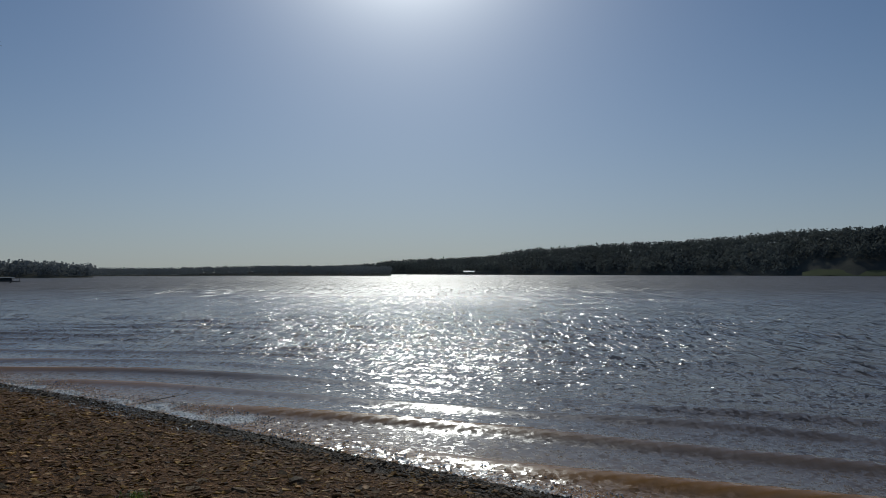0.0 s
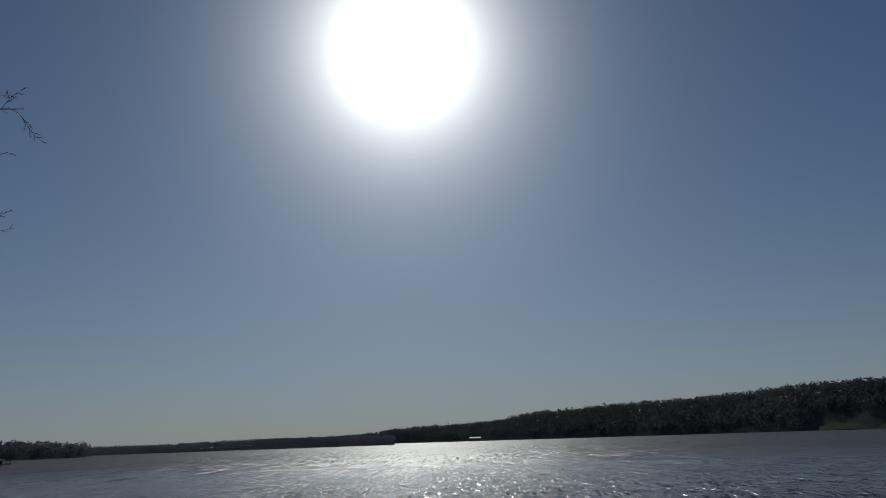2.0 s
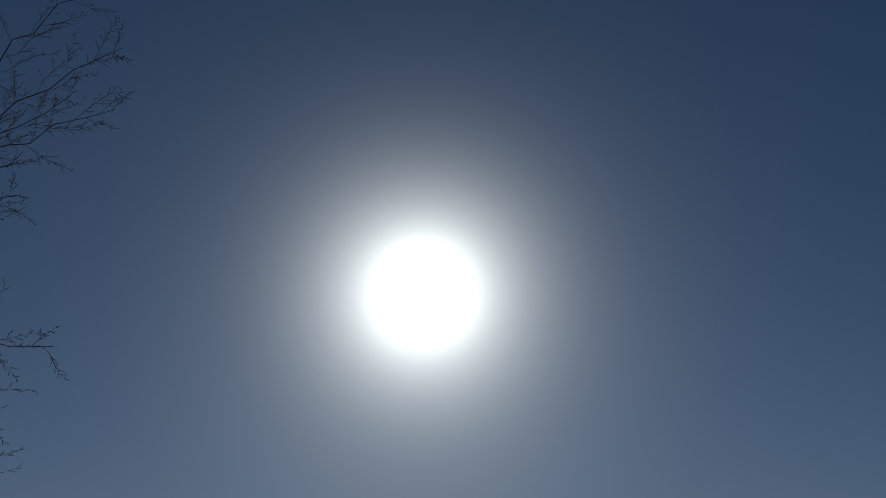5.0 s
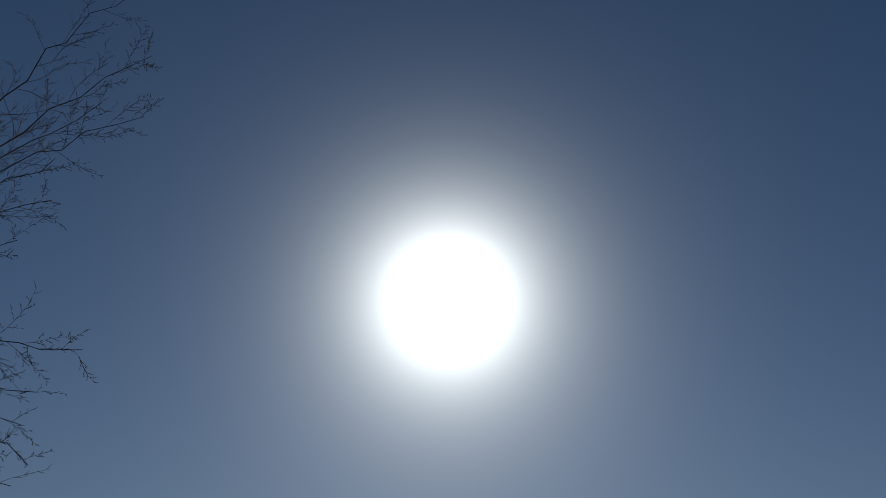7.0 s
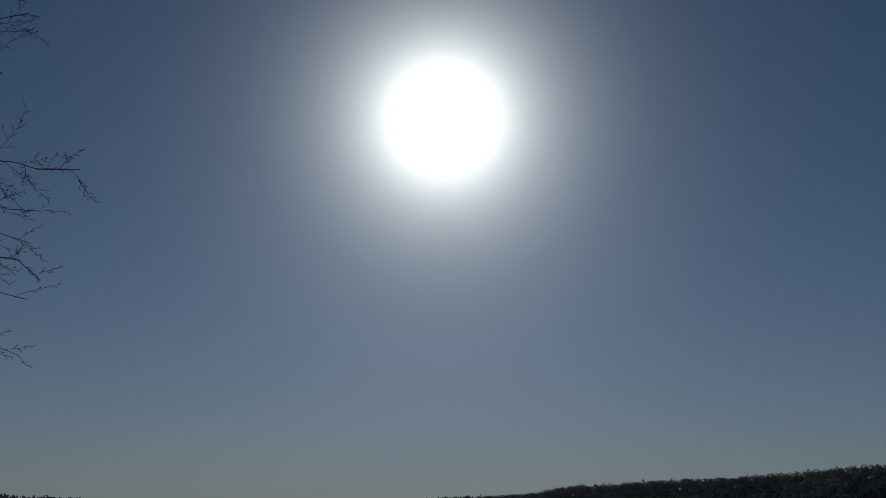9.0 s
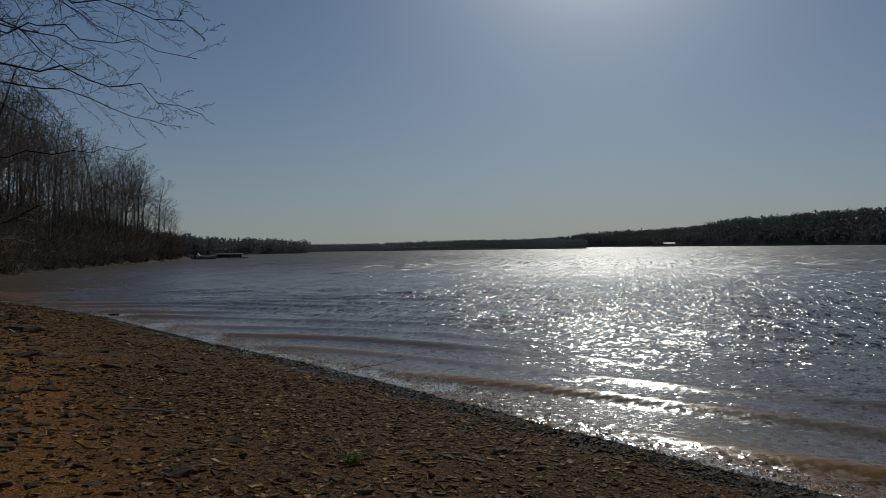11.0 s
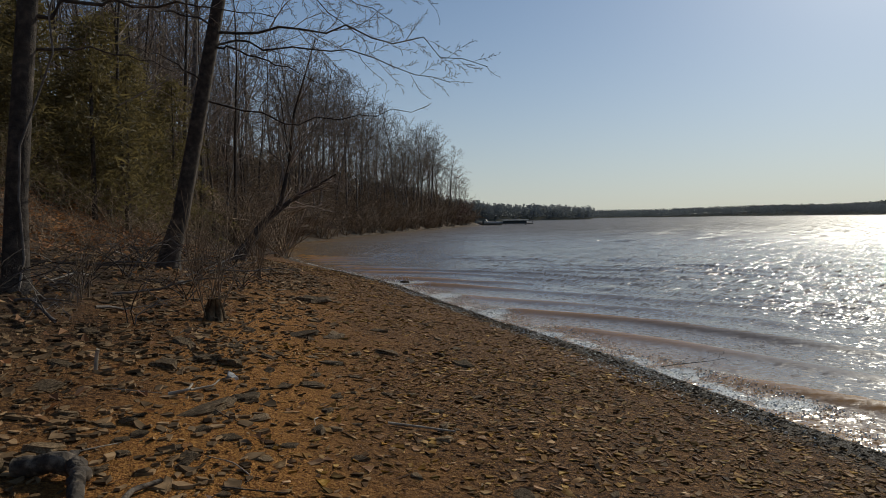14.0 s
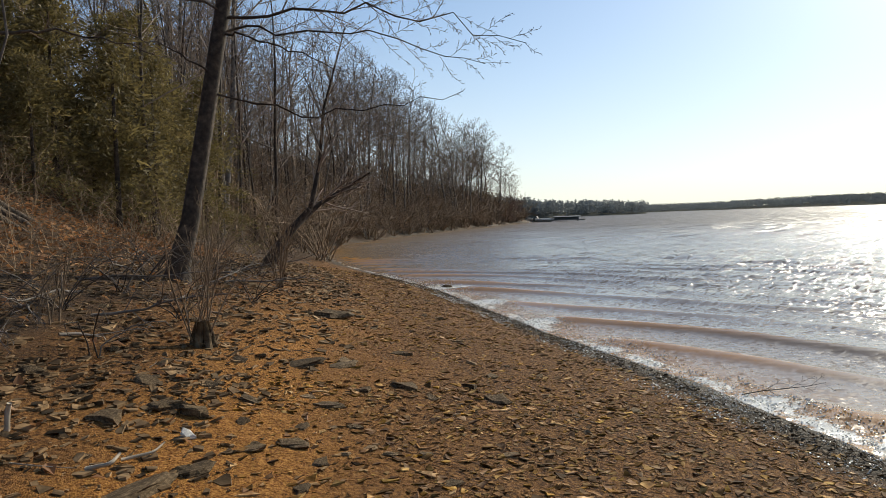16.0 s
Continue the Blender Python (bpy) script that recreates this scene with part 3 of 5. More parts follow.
# ---- far shores ----
def hill(name, az, el, near_r, depth, tree, mat, wood, label, count, seed):
    """A hillside round the lake: its skyline given as degrees left and degrees up, with bare woods on it."""
    a = np.linspace(az[0], az[-1], 160)
    order = np.argsort(az)
    top = np.interp(a, np.array(az)[order], np.array(el)[order])
    rn = np.interp(a, np.array(az)[order], np.array(near_r)[order]) * (1 + 0.012 * np.sin(a * 0.9) + 0.008 * np.sin(a * 2.7 + 1))
    crest = np.maximum(np.tan(np.radians(top)) * (rn + depth * 0.55) + 2.4 - tree * 0.9, 0.6)
    prof = np.array((-0.02, 0.0, 0.03, 0.2, 0.4, 0.6, 1.0, 1.6))
    rise = np.array((-1.5, 0.0, 0.06, 0.42, 0.78, 1.0, 1.0, 0.7))
    r = rn[None] + prof[:, None] * depth
    z = np.where(rise[:, None] < 0, -2.0, rise[:, None] * crest[None])
    x, y = -np.sin(np.radians(a))[None] * r, np.cos(np.radians(a))[None] * r
    sh = Shape()
    k, m = z.shape
    sh.add(np.stack([x, y, z], -1).reshape(-1, 3), [(i * m + j, i * m + j + 1, (i + 1) * m + j + 1, (i + 1) * m + j) for i in range(k - 1) for j in range(m - 1)])
    ob = tagged(new(name, sh.mesh(name, mat, True)), label, "hillside", kind="structure")
    rr = np.random.RandomState(seed)
    t, q = rr.uniform(0, 1, count), rr.uniform(0, 1, count) ** 0.8 * 0.75
    t = np.where(rr.uniform(0, 1, count) < 0.88, t * min(1.0, (a[0] + 40) / (a[0] - a[-1])), t)
    aa = a[0] + (a[-1] - a[0]) * t
    keep = (aa > -25.4) | (q > 0.15) | (name != "hillside_east")
    t, q, aa = t[keep], q[keep], np.radians(aa[keep])
    r0 = np.interp(t, np.linspace(0, 1, m), rn) + q * depth
    h0 = np.interp(t, np.linspace(0, 1, m), crest) * np.interp(q, prof, rise)
    base = np.stack([-np.sin(aa) * r0, np.cos(aa) * r0, h0 - 0.3], -1)[:, None]
    n = len(t)
    hh = (tree * rr.uniform(0.75, 1.1, n))[:, None, None]
    up = np.array((0, 0, 1.0))
    d = rr.normal(0, 1, (n, 20, 3))
    d *= rr.uniform(0.25, 1.0, (n, 20, 1)) ** 0.5 / np.linalg.norm(d, axis=2)[..., None]
    clump = base + up * hh * 0.58 + d * hh * np.array((0.34, 0.34, 0.42))
    clump[:, 0] = base[:, 0] + up * hh[:, 0] * 0.2
    a1 = rr.normal(0, 1, (n, 20, 3))
    a1 *= hh * rr.uniform(0.06, 0.12, (n, 20, 1)) / np.linalg.norm(a1, axis=2)[..., None]
    a2 = np.cross(a1, rr.normal(0, 1, (n, 20, 3)))
    a2 *= hh * rr.uniform(0.045, 0.095, (n, 20, 1)) / (np.linalg.norm(a2, axis=2)[..., None] + 1e-9)
    woods = Shape()
    woods.add(np.stack([clump - a1, clump - a2, clump + a1, clump + a2], 2).reshape(-1, 3), np.arange(n * 80).reshape(-1, 4).tolist())
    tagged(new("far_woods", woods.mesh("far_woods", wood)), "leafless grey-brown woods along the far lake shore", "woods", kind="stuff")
    return ob


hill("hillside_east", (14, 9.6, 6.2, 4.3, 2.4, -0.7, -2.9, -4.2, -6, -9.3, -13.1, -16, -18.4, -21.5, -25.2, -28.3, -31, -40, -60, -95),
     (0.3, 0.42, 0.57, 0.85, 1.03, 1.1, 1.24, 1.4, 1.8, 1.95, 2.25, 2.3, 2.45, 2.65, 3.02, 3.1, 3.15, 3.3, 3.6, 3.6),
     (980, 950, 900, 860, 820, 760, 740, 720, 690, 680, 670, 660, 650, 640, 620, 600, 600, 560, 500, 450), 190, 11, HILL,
     HAZED_WOOD, "wooded ridge across the lake in haze", 4700, 1)
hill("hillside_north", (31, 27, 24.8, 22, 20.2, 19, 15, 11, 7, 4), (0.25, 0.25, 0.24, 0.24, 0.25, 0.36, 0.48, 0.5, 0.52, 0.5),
     (470, 470, 470, 480, 480, 490, 500, 500, 500, 500), 110, 5, HILL, PALE_HAZED_WOOD, "low wooded hills at the lake's far end", 2000, 2)
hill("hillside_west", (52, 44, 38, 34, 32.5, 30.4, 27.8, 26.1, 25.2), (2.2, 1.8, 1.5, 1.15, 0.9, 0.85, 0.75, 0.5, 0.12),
     (290, 290, 295, 300, 305, 320, 335, 350, 360), 50, 6, HILL, PALE_HAZED_WOOD, "wooded point beyond the boat dock", 1100, 3)

field = Shape()
fa = np.linspace(-25.8, -60, 40)
fr = np.interp(-fa, (25.8, 31, 40, 60), (600, 584, 545, 486))
rows = []
for k, (dr, up0) in enumerate(((0, 0.2), (8, 1.9), (18, 3.8), (26, 5.0))):
    taper = np.clip((-25.2 - fa) / 1.2, 0.25, 1)
    rows.append(np.stack([-np.sin(np.radians(fa)) * (fr + dr), np.cos(np.radians(fa)) * (fr + dr), up0 * taper + 0.3 * np.sin(fa * 2 + k)], -1))
field.add(np.concatenate(rows), [(i * 40 + j, i * 40 + j + 1, (i + 1) * 40 + j + 1, (i + 1) * 40 + j) for i in range(3) for j in range(39)])
tagged(new("field", field.mesh("field", FIELD, True)), "pale mown grass field sloping to the lake", "field", kind="structure")


# ---- bare trees ----
def limb(rng, start, way, length, radius, segs, wiggle, lift, end_r=0.25):
    x, y, z = (float(c) for c in start)
    dx, dy, dz = (float(c) for c in way)
    s = math.sqrt(dx * dx + dy * dy + dz * dz)
    dx, dy, dz = dx / s, dy / s, dz / s
    pts, step = [(x, y, z)], length / segs
    for ex, ey, ez in rng.normal(0, wiggle, (segs, 3)).tolist():
        dx, dy, dz = dx + ex, dy + ey, dz + ez + lift
        s = math.sqrt(dx * dx + dy * dy + dz * dz)
        dx, dy, dz = dx / s, dy / s, dz / s
        x, y, z = x + dx * step, y + dy * step, z + dz * step
        pts.append((x, y, z))
    return np.array(pts), radius * (1 - (1 - end_r) * np.arange(segs + 1) / segs)


def twigs(rng, shape, pts, rad, level, last, count, angle, share, lift, min_r, start=0.15, wiggle=0.07, thin=0.6, fine=2):
    """Side shoots that leave a limb aslant and bend back towards its way, and theirs in turn."""
    k = len(pts)
    length = float(np.linalg.norm(np.diff(pts, axis=0), axis=1).sum())
    turn = rng.uniform(0, 6.28)
    for i in range(count):
        t = (start + (1 - start) * (i + rng.uniform(0.1, 0.9)) / count) * (k - 1)
        j = min(int(t), k - 2)
        p = pts[j] + (pts[j + 1] - pts[j]) * (t - j)
        d = pts[j + 1] - pts[j]
        d = d / (np.linalg.norm(d) + 1e-9)
        ref = np.array((0, 0, 1.0)) if abs(d[2]) < 0.8 else np.array((1.0, 0, 0))
        u = np.cross(d, ref)
        u /= np.linalg.norm(u)
        v = np.cross(d, u)
        turn += 2.4 + rng.normal(0, 0.5)
        a = angle * rng.uniform(0.65, 1.3)
        w = d * math.cos(a) + (u * math.cos(turn) + v * math.sin(turn)) * math.sin(a)
        ln = length * share * (1.1 - 0.7 * t / (k - 1)) * rng.uniform(0.6, 1.25)
        segs = 4 if level < last else fine
        r = max((rad[j] + (rad[j + 1] - rad[j]) * (t - j)) * thin * rng.uniform(0.75, 1.1), min_r)
        q = [p]
        for e in rng.normal(0, wiggle, (segs, 3)):
            w = w + e + d * 0.04
            w[2] += lift
            w = w / np.linalg.norm(w)
            q.append(q[-1] + w * (ln / segs))
        q, wr = np.array(q), np.maximum(np.linspace(r, r * 0.35, segs + 1), min_r * 0.6)
        shape.tube(q, wr, 4 if level == 1 and r > 0.03 else 3, cap=False)
        if level < last:
            twigs(rng, shape, q, wr, level + 1, last, max(2, int(round(count * rng.uniform(0.38, 0.55)))), angle * 0.95, share * 1.15, lift, min_r, 0.2, wiggle, thin, fine)


def bare_tree(seed, height, radius, lean=(0, 0), last=3, count=15, min_r=0.007, bark=None, label="", angle=0.75, clear=0.3, twig=None, share=0.3):
    """A straight trunk that goes on to the top, with ascending limbs and fine twigs."""
    rng = np.random.RandomState(seed)
    root = new("bare_tree")
    tagged(root, label or "slender leafless grey-brown tree on the wooded bank", "tree")
    pts, rad = limb(rng, (0, 0, -0.25), (lean[0], lean[1], 1), height, radius, 11, 0.04, 0.015, 0.13)
    rad[0] *= 1.5
    trunk, crown = Shape(), Shape()
    trunk.tube(pts, rad, 9)
    if seed % 2:
        # a second leader from a fork halfway up
        q, w = limb(rng, pts[5], (rng.uniform(-0.4, 0.4), rng.uniform(-0.4, 0.4), 1), height * 0.45, rad[5] * 0.75, 7, 0.05, 0.03, 0.2)
        trunk.tube(q, w, 7)
        twigs(rng, crown, q, w, 1, last, count // 2, angle, share * 1.1, 0.025, min_r, 0.1)
    k = int(len(pts) * clear)
    twigs(rng, crown, pts[k:], rad[k:], 1, last, count, angle, share, 0.025, min_r, 0.05)
    part("trunk", trunk, bark or BARK, root, smooth=True)
    part("crown", crown, twig or TWIG, root)
    return root, pts, rad


def put(ob, x, y, turn=0.0, size=1.0, sink=0.0):
    z = float(land_height(x, y)) - sink
    ob.matrix_world = pose(x, y, z, 0, 0, turn) @ Matrix.Scale(size, 4)


KINDS = []
for k, (h, r, count, bark) in enumerate(((15.0, 0.11, 11, BARK), (16.5, 0.13, 12, BARK), (13.0, 0.085, 11, PALE_BARK), (15.5, 0.10, 11, BARK),
                                         (11.5, 0.065, 10, BARK), (14.0, 0.12, 11, BARK), (8.5, 0.045, 9, PALE_BARK))):
    ob, _, _ = bare_tree(100 + k, h, r, (random.uniform(-.06, .06), random.uniform(-.06, .06)), 3, count, 0.0085, bark,
                         "slender pale-barked leafless tree on the wooded bank" if bark is PALE_BARK else "", angle=0.95, clear=0.3, share=0.42)
    tagged(ob, group="trees of the wooded bank")
    KINDS.append(ob)
BAY_KINDS = []
for k, (h, r, count, clear) in enumerate(((17.0, 0.16, 20, 0.42), (14.5, 0.13, 19, 0.32), (18.5, 0.19, 22, 0.45), (12.5, 0.11, 18, 0.25), (16.0, 0.14, 20, 0.38))):
    ob, _, _ = bare_tree(140 + k, h, r, (random.uniform(-.1, .1), random.uniform(-.1, .1)), 2, count, 0.022, PALE_BARK, "leafless grey-barked tree on the shore of the bay", 1.0, clear, share=0.52)
    tagged(ob, group="trees round the bay")
    BAY_KINDS.append(ob)
RED_KIND, _, _ = bare_tree(120, 6.5, 0.09, (0.25, 0.2), 2, 22, 0.02, BARK, "low budding tree with reddish twigs on the point", 0.9, 0.1, RED_TWIG, share=0.5)


def bay_spot(rng, deep, first):
    t = rng.uniform(0, 1)
    a = np.interp(t, (0, 0.12, 0.33, 0.72, 0.94, 1), SHORE[6:12, 0])
    b = np.interp(t, (0, 0.12, 0.33, 0.72, 0.94, 1), SHORE[6:12, 1])
    back = rng.uniform(0, 1) ** 1.5 * deep + first
    return a - back * 0.9 + rng.normal(0, 1), b - back * 0.42 + rng.normal(0, 1)


def woods():
    """Trees up the bank behind the beach and round the bay to the point."""
    rng = np.random.RandomState(77)
    spots = []
    while len(spots) < 80:   # the bank behind the beach
        x, y = rng.uniform(-62, -9), rng.uniform(-6, 46)
        d, u = float(shore_distance(x, y)), float(along_shore(x, y))
        if d < float(edge_at(u)) + 1.5 or d > 34 or np.hypot(x + 2, y - 3) < 17:
            continue
        if min((np.hypot(x - a, y - b) for a, b in spots), default=9) < 1.7:
            continue
        spots.append((x, y))
    near = len(spots)
    while len(spots) < near + 62:   # the corner of the bay
        x, y = rng.uniform(-75, -22), rng.uniform(18, 66)
        d, u = float(shore_distance(x, y)), float(along_shore(x, y))
        if d < float(edge_at(u)) + 0.5 or d > 22 or u < 22:
            continue
        spots.append((x, y))
    corner = len(spots)
    while len(spots) < corner + 115:   # the far side of the bay
        x, y = bay_spot(rng, 22, 1.0)
        if float(shore_distance(x, y)) > 0.8:
            spots.append((x, y))
    used = set()
    for i, (x, y) in enumerate(spots):
        far = i >= corner
        kinds = BAY_KINDS if far else KINDS
        k = rng.randint(0, len(kinds))
        tip = far and np.hypot(x + 104, y - 153) < 22
        size = rng.uniform(0.8, 1.2) * (1.1 if far else 1.0) * (0.78 if tip else 1.0)
        src = kinds[k]
        ob = copy_thing(src, Matrix.Identity(4)) if (far, k) in used else src
        used.add((far, k))
        put(ob, x, y, rng.uniform(0, 360), size)
    # what stands behind them, too dense to tell apart
    back = Shape()
    n = 0
    while n < 250:
        if n % 2:
            x, y = bay_spot(rng, 30, 5)
        else:
            x, y = rng.uniform(-85, -20), rng.uniform(4, 66)
        d, u = float(shore_distance(x, y)), float(along_shore(x, y))
        if d < float(edge_at(u)) + 4 or d > 40 or np.hypot(x + 2, y - 3) < 30:
            continue
        n += 1
        z, h = float(land_height(x, y)), rng.uniform(7, 13)
        pts, rad = limb(rng, (x, y, z - 0.2), (rng.normal(0, 0.07), rng.normal(0, 0.07), 1), h, 0.09, 5, 0.05, 0.02, 0.2)
        back.tube(pts, rad, 4, cap=False)
        twigs(rng, back, pts[1:], rad[1:], 2, 3, 11, 0.75, 0.34, 0.05, 0.013)
    tagged(new("woods", back.mesh("woods", BRUSH)), "thick grey-brown leafless woods covering the bank", "woods", kind="stuff")


woods()
put(RED_KIND, -103.5, 149, 40, 1.0)
for x, y, turn, size in ((-107, 157, 130, 0.9), (-99, 142, 250, 1.0), (-95, 133, 10, 0.8), (-101, 146, 80, 0.75)):
    put(copy_thing(RED_KIND, Matrix.Identity(4)), x, y, turn, size)


# ---- the large trees at the beach's end ----
def toward(rng, tree, a, b, r0, sag, count, last=3, r1=0.006, segs=13, min_r=0.0045):
    """A long limb from a to b that arches by sag, with its side twigs."""
    a, b = np.array(a, float), np.array(b, float)
    t = np.linspace(0, 1, segs)[:, None]
    mid = (a + b) / 2 + np.array((0, 0, sag))
    pts = (1 - t) ** 2 * a + 2 * t * (1 - t) * mid + t ** 2 * b
    pts[1:-1] += rng.normal(0, 0.013 * np.linalg.norm(b - a), (segs - 2, 3))
    rad = r1 + (r0 * 0.68 - r1) * (1 - np.linspace(0, 1, segs)) ** 1.3
    wood, spray = Shape(), Shape()
    wood.tube(pts, rad, 6)
    branch = part("limb", wood, BARK, tree, smooth=True)
    twigs(rng, spray, pts, rad, last - 2, last, int(count * 1.6), 0.78, 0.23, 0.012, min_r, 0.2, 0.15)
    tagged(part("spray", spray, TWIG, branch), kind="stuff")


def from_eye(eye, left, up, dist):
    a = radians(left)
    return (eye[0] - math.sin(a) * dist, eye[1] + math.cos(a) * dist, eye[2] + math.tan(radians(up)) * dist)


E0, E16 = (0, 0, 2.4), (-2.22, 3.84, 2.45)


def leaning_tree():
    """The leaning tree whose limbs hang out over the beach and the water."""
    rng = np.random.RandomState(4)
    root = tagged(new("bare_tree"), "tall leaning leafless tree with limbs over the beach", "tree")
    base = np.array((-15.01, 11.1, float(land_height(-15.01, 11.1))))
    root.location = base
    path = np.array([(-15.01, 11.1, base[2] - 0.3), (-14.96, 11.15, base[2] + 0.25), (-14.81, 11.34, 2.5), (-14.62, 11.63, 4.26), (-14.36, 12.03, 6.77), (-14.2, 12.45, 9.01), (-14.01, 12.78, 11.15), (-13.97, 13.06, 13.19)]) - base
    rad = np.array((0.32, 0.215, 0.17, 0.155, 0.135, 0.11, 0.075, 0.03))
    trunk = Shape()
    trunk.tube(path, rad, 10)
    part("trunk", trunk, BARK, root, smooth=True)

    def on(z):
        return np.array([np.interp(z, path[:, 2] + base[2], path[:, k] + base[k]) for k in range(3)])

    for z, tip, r, sag, n in (
            # low sprays over the beach
            (6.3, from_eye(E16, 33.6, 12.6, 13), 0.05, 0.7, 14), (6.0, from_eye(E16, 36.8, 11.3, 13.5), 0.04, 0.5, 12), (4.9, from_eye(E16, 38.5, 9.4, 14.5), 0.035, -0.7, 5),
            (7.9, from_eye(E16, 44.0, 14.6, 14), 0.05, 0.5, 12), (6.0, from_eye(E16, 47.5, 11.0, 13), 0.04, 0.2, 9), (5.2, from_eye(E16, 64, 13.5, 13), 0.03, 0.3, 7),
            (6.4, from_eye(E16, 72, 16.5, 12), 0.032, 0.4, 7), (7.0, from_eye(E0, 33.0, 13.4, 13), 0.03, 0.5, 6),
            (8.5, from_eye(E16, 40, 18.5, 13.5), 0.045, 0.6, 13), (8.8, from_eye(E16, 48, 20, 14), 0.045, 0.6, 13), (7.4, from_eye(E16, 41, 15.8, 14), 0.04, 0.5, 12),
            # out over the water, one above another
            (7.8, from_eye(E0, 32.4, 14.8, 14), 0.045, 0.8, 13), (8.6, from_eye(E0, 33.6, 17.2, 14), 0.045, 0.6, 12),
            (8.2, from_eye(E0, 31.2, 22.7, 13), 0.045, 0.5, 14), (8.0, from_eye(E0, 33.3, 19.4, 13), 0.035, 0.3, 11),
            (9.4, from_eye(E0, 36.6, 32.0, 13), 0.045, 0.8, 14), (8.9, from_eye(E0, 37.8, 28.8, 13), 0.04, 0.6, 12), (9.6, from_eye(E0, 37.4, 34.8, 13), 0.045, 0.8, 13),
            (10.4, from_eye(E0, 32.8, 43.7, 13), 0.045, 1.0, 15), (10.0, from_eye(E0, 31.9, 39.5, 13), 0.04, 0.8, 14), (9.8, from_eye(E0, 35.5, 39.5, 13), 0.04, 0.7, 12),
            (11.3, from_eye(E0, 35.9, 47.5, 13.5), 0.045, 0.9, 13), (8.4, (-19, 17.5, 11), 0.05, 0.5, 11),
            (9.2, (-18.5, 10.5, 12.5), 0.05, 0.5, 11), (10.5, (-13.5, 17.0, 13.0), 0.05, 0.5, 11)):
        toward(rng, root, on(z) - base, np.array(tip) - base, r, sag, n)
    return root


leaning_tree()


def upright_tree():
    rng = np.random.RandomState(8)
    root = tagged(new("bare_tree"), "dark upright leafless tree beside the beach with a vine", "tree")
    base = np.array((-11.92, 6.82, float(land_height(-11.92, 6.82))))
    root.location = base
    path = np.array([(0, 0, -0.3), (0.0, 0, 0.2), (0.03, 0.03, 1.2), (0.1, 0.12, 2.6), (0.13, 0.26, 4.2), (0.2, 0.3, 6.5), (0.1, 0.4, 9.0), (0.2, 0.3, 12.5)])
    rad = np.array((0.26, 0.18, 0.145, 0.135, 0.128, 0.11, 0.08, 0.03))
    trunk = Shape()
    trunk.tube(path, rad, 10)
    part("trunk", trunk, BARK, root, smooth=True)
    for z, tip, r, n in ((3.7, (2.0, 2.9, 3.9), 0.05, 6), (3.2, (0.9, 1.9, 3.1), 0.035, 4), (4.4, (-2.4, 1.0, 5.0), 0.05, 8), (5.2, (2.4, 1.6, 6.4), 0.05, 9),
                         (6.4, (-1.6, -2.0, 8.0), 0.05, 9), (7.4, (2.2, 2.2, 9.4), 0.05, 10), (8.4, (-1.6, 1.7, 10.8), 0.045, 10), (9.5, (1.4, -1.5, 12.0), 0.04, 10)):
        toward(rng, root, (0.12, 0.2, z), tip, r, 0.3, n)


upright_tree()


def vine():
    sh = Shape()
    foot = np.array((-11.6, 6.95, 0.0))
    z0 = float(land_height(foot[0], foot[1]))
    e = (-1.69, 3.1, 2.39)
    pts = [(-11.75, 6.75, z0 - 0.05), (-11.72, 6.85, z0 + 0.5), (-11.7, 6.8, z0 + 1.3), (-11.66, 6.82, z0 + 2.0), from_eye(e, 68.7, 8.0, 10.6), from_eye(e, 67.9, 10.3, 10.5),
           from_eye(e, 67.3, 12.2, 10.4), from_eye(e, 67.5, 14.7, 10.4), from_eye(e, 66.6, 18, 10.4), from_eye(e, 67.6, 24, 10.5)]
    sh.tube(pts, np.linspace(0.02, 0.012, len(pts)), 6)
    tagged(new("vine", sh.mesh("vine", PALE_BARK, True)), "pale woody vine hanging beside a dark tree trunk", "vine")


vine()


def overhanging_tree():
    rng = np.random.RandomState(15)
    root = tagged(new("bare_tree"), "low crooked leafless tree leaning out to the water", "tree")
    x, y = -20.3, 17.0
    base = np.array((x, y, float(land_height(x, y))))
    root.location = base
    trunk, crown = Shape(), Shape()
    path = np.array([(0, 0, -0.3), (0.1, 0.1, 0.2), (0.45, 0.55, 1.0), (0.85, 1.05, 1.7), (1.05, 1.3, 3.0), (1.1, 1.5, 4.6), (1.5, 2.1, 7.0)])
    trunk.tube(path, (0.28, 0.2, 0.13, 0.08, 0.055, 0.04, 0.015), 8)
    fork2 = np.array([(0.45, 0.55, 1.0), (0.9, 1.35, 1.8), (1.4, 2.1, 2.3), (1.8, 2.6, 2.7)])
    trunk.tube(fork2, (0.1, 0.07, 0.05, 0.02), 7)
    part("trunk", trunk, BARK, root, smooth=True)
    twigs(rng, crown, path[3:], np.array((0.09, 0.075, 0.055, 0.02)), 1, 3, 12, 0.7, 0.4, 0.04, 0.006)
    twigs(rng, crown, fork2, np.array((0.07, 0.06, 0.05, 0.02)), 1, 3, 16, 0.9, 0.5, 0.02, 0.006, wiggle=0.12)
    part("crown", crown, TWIG, root)


overhanging_tree()


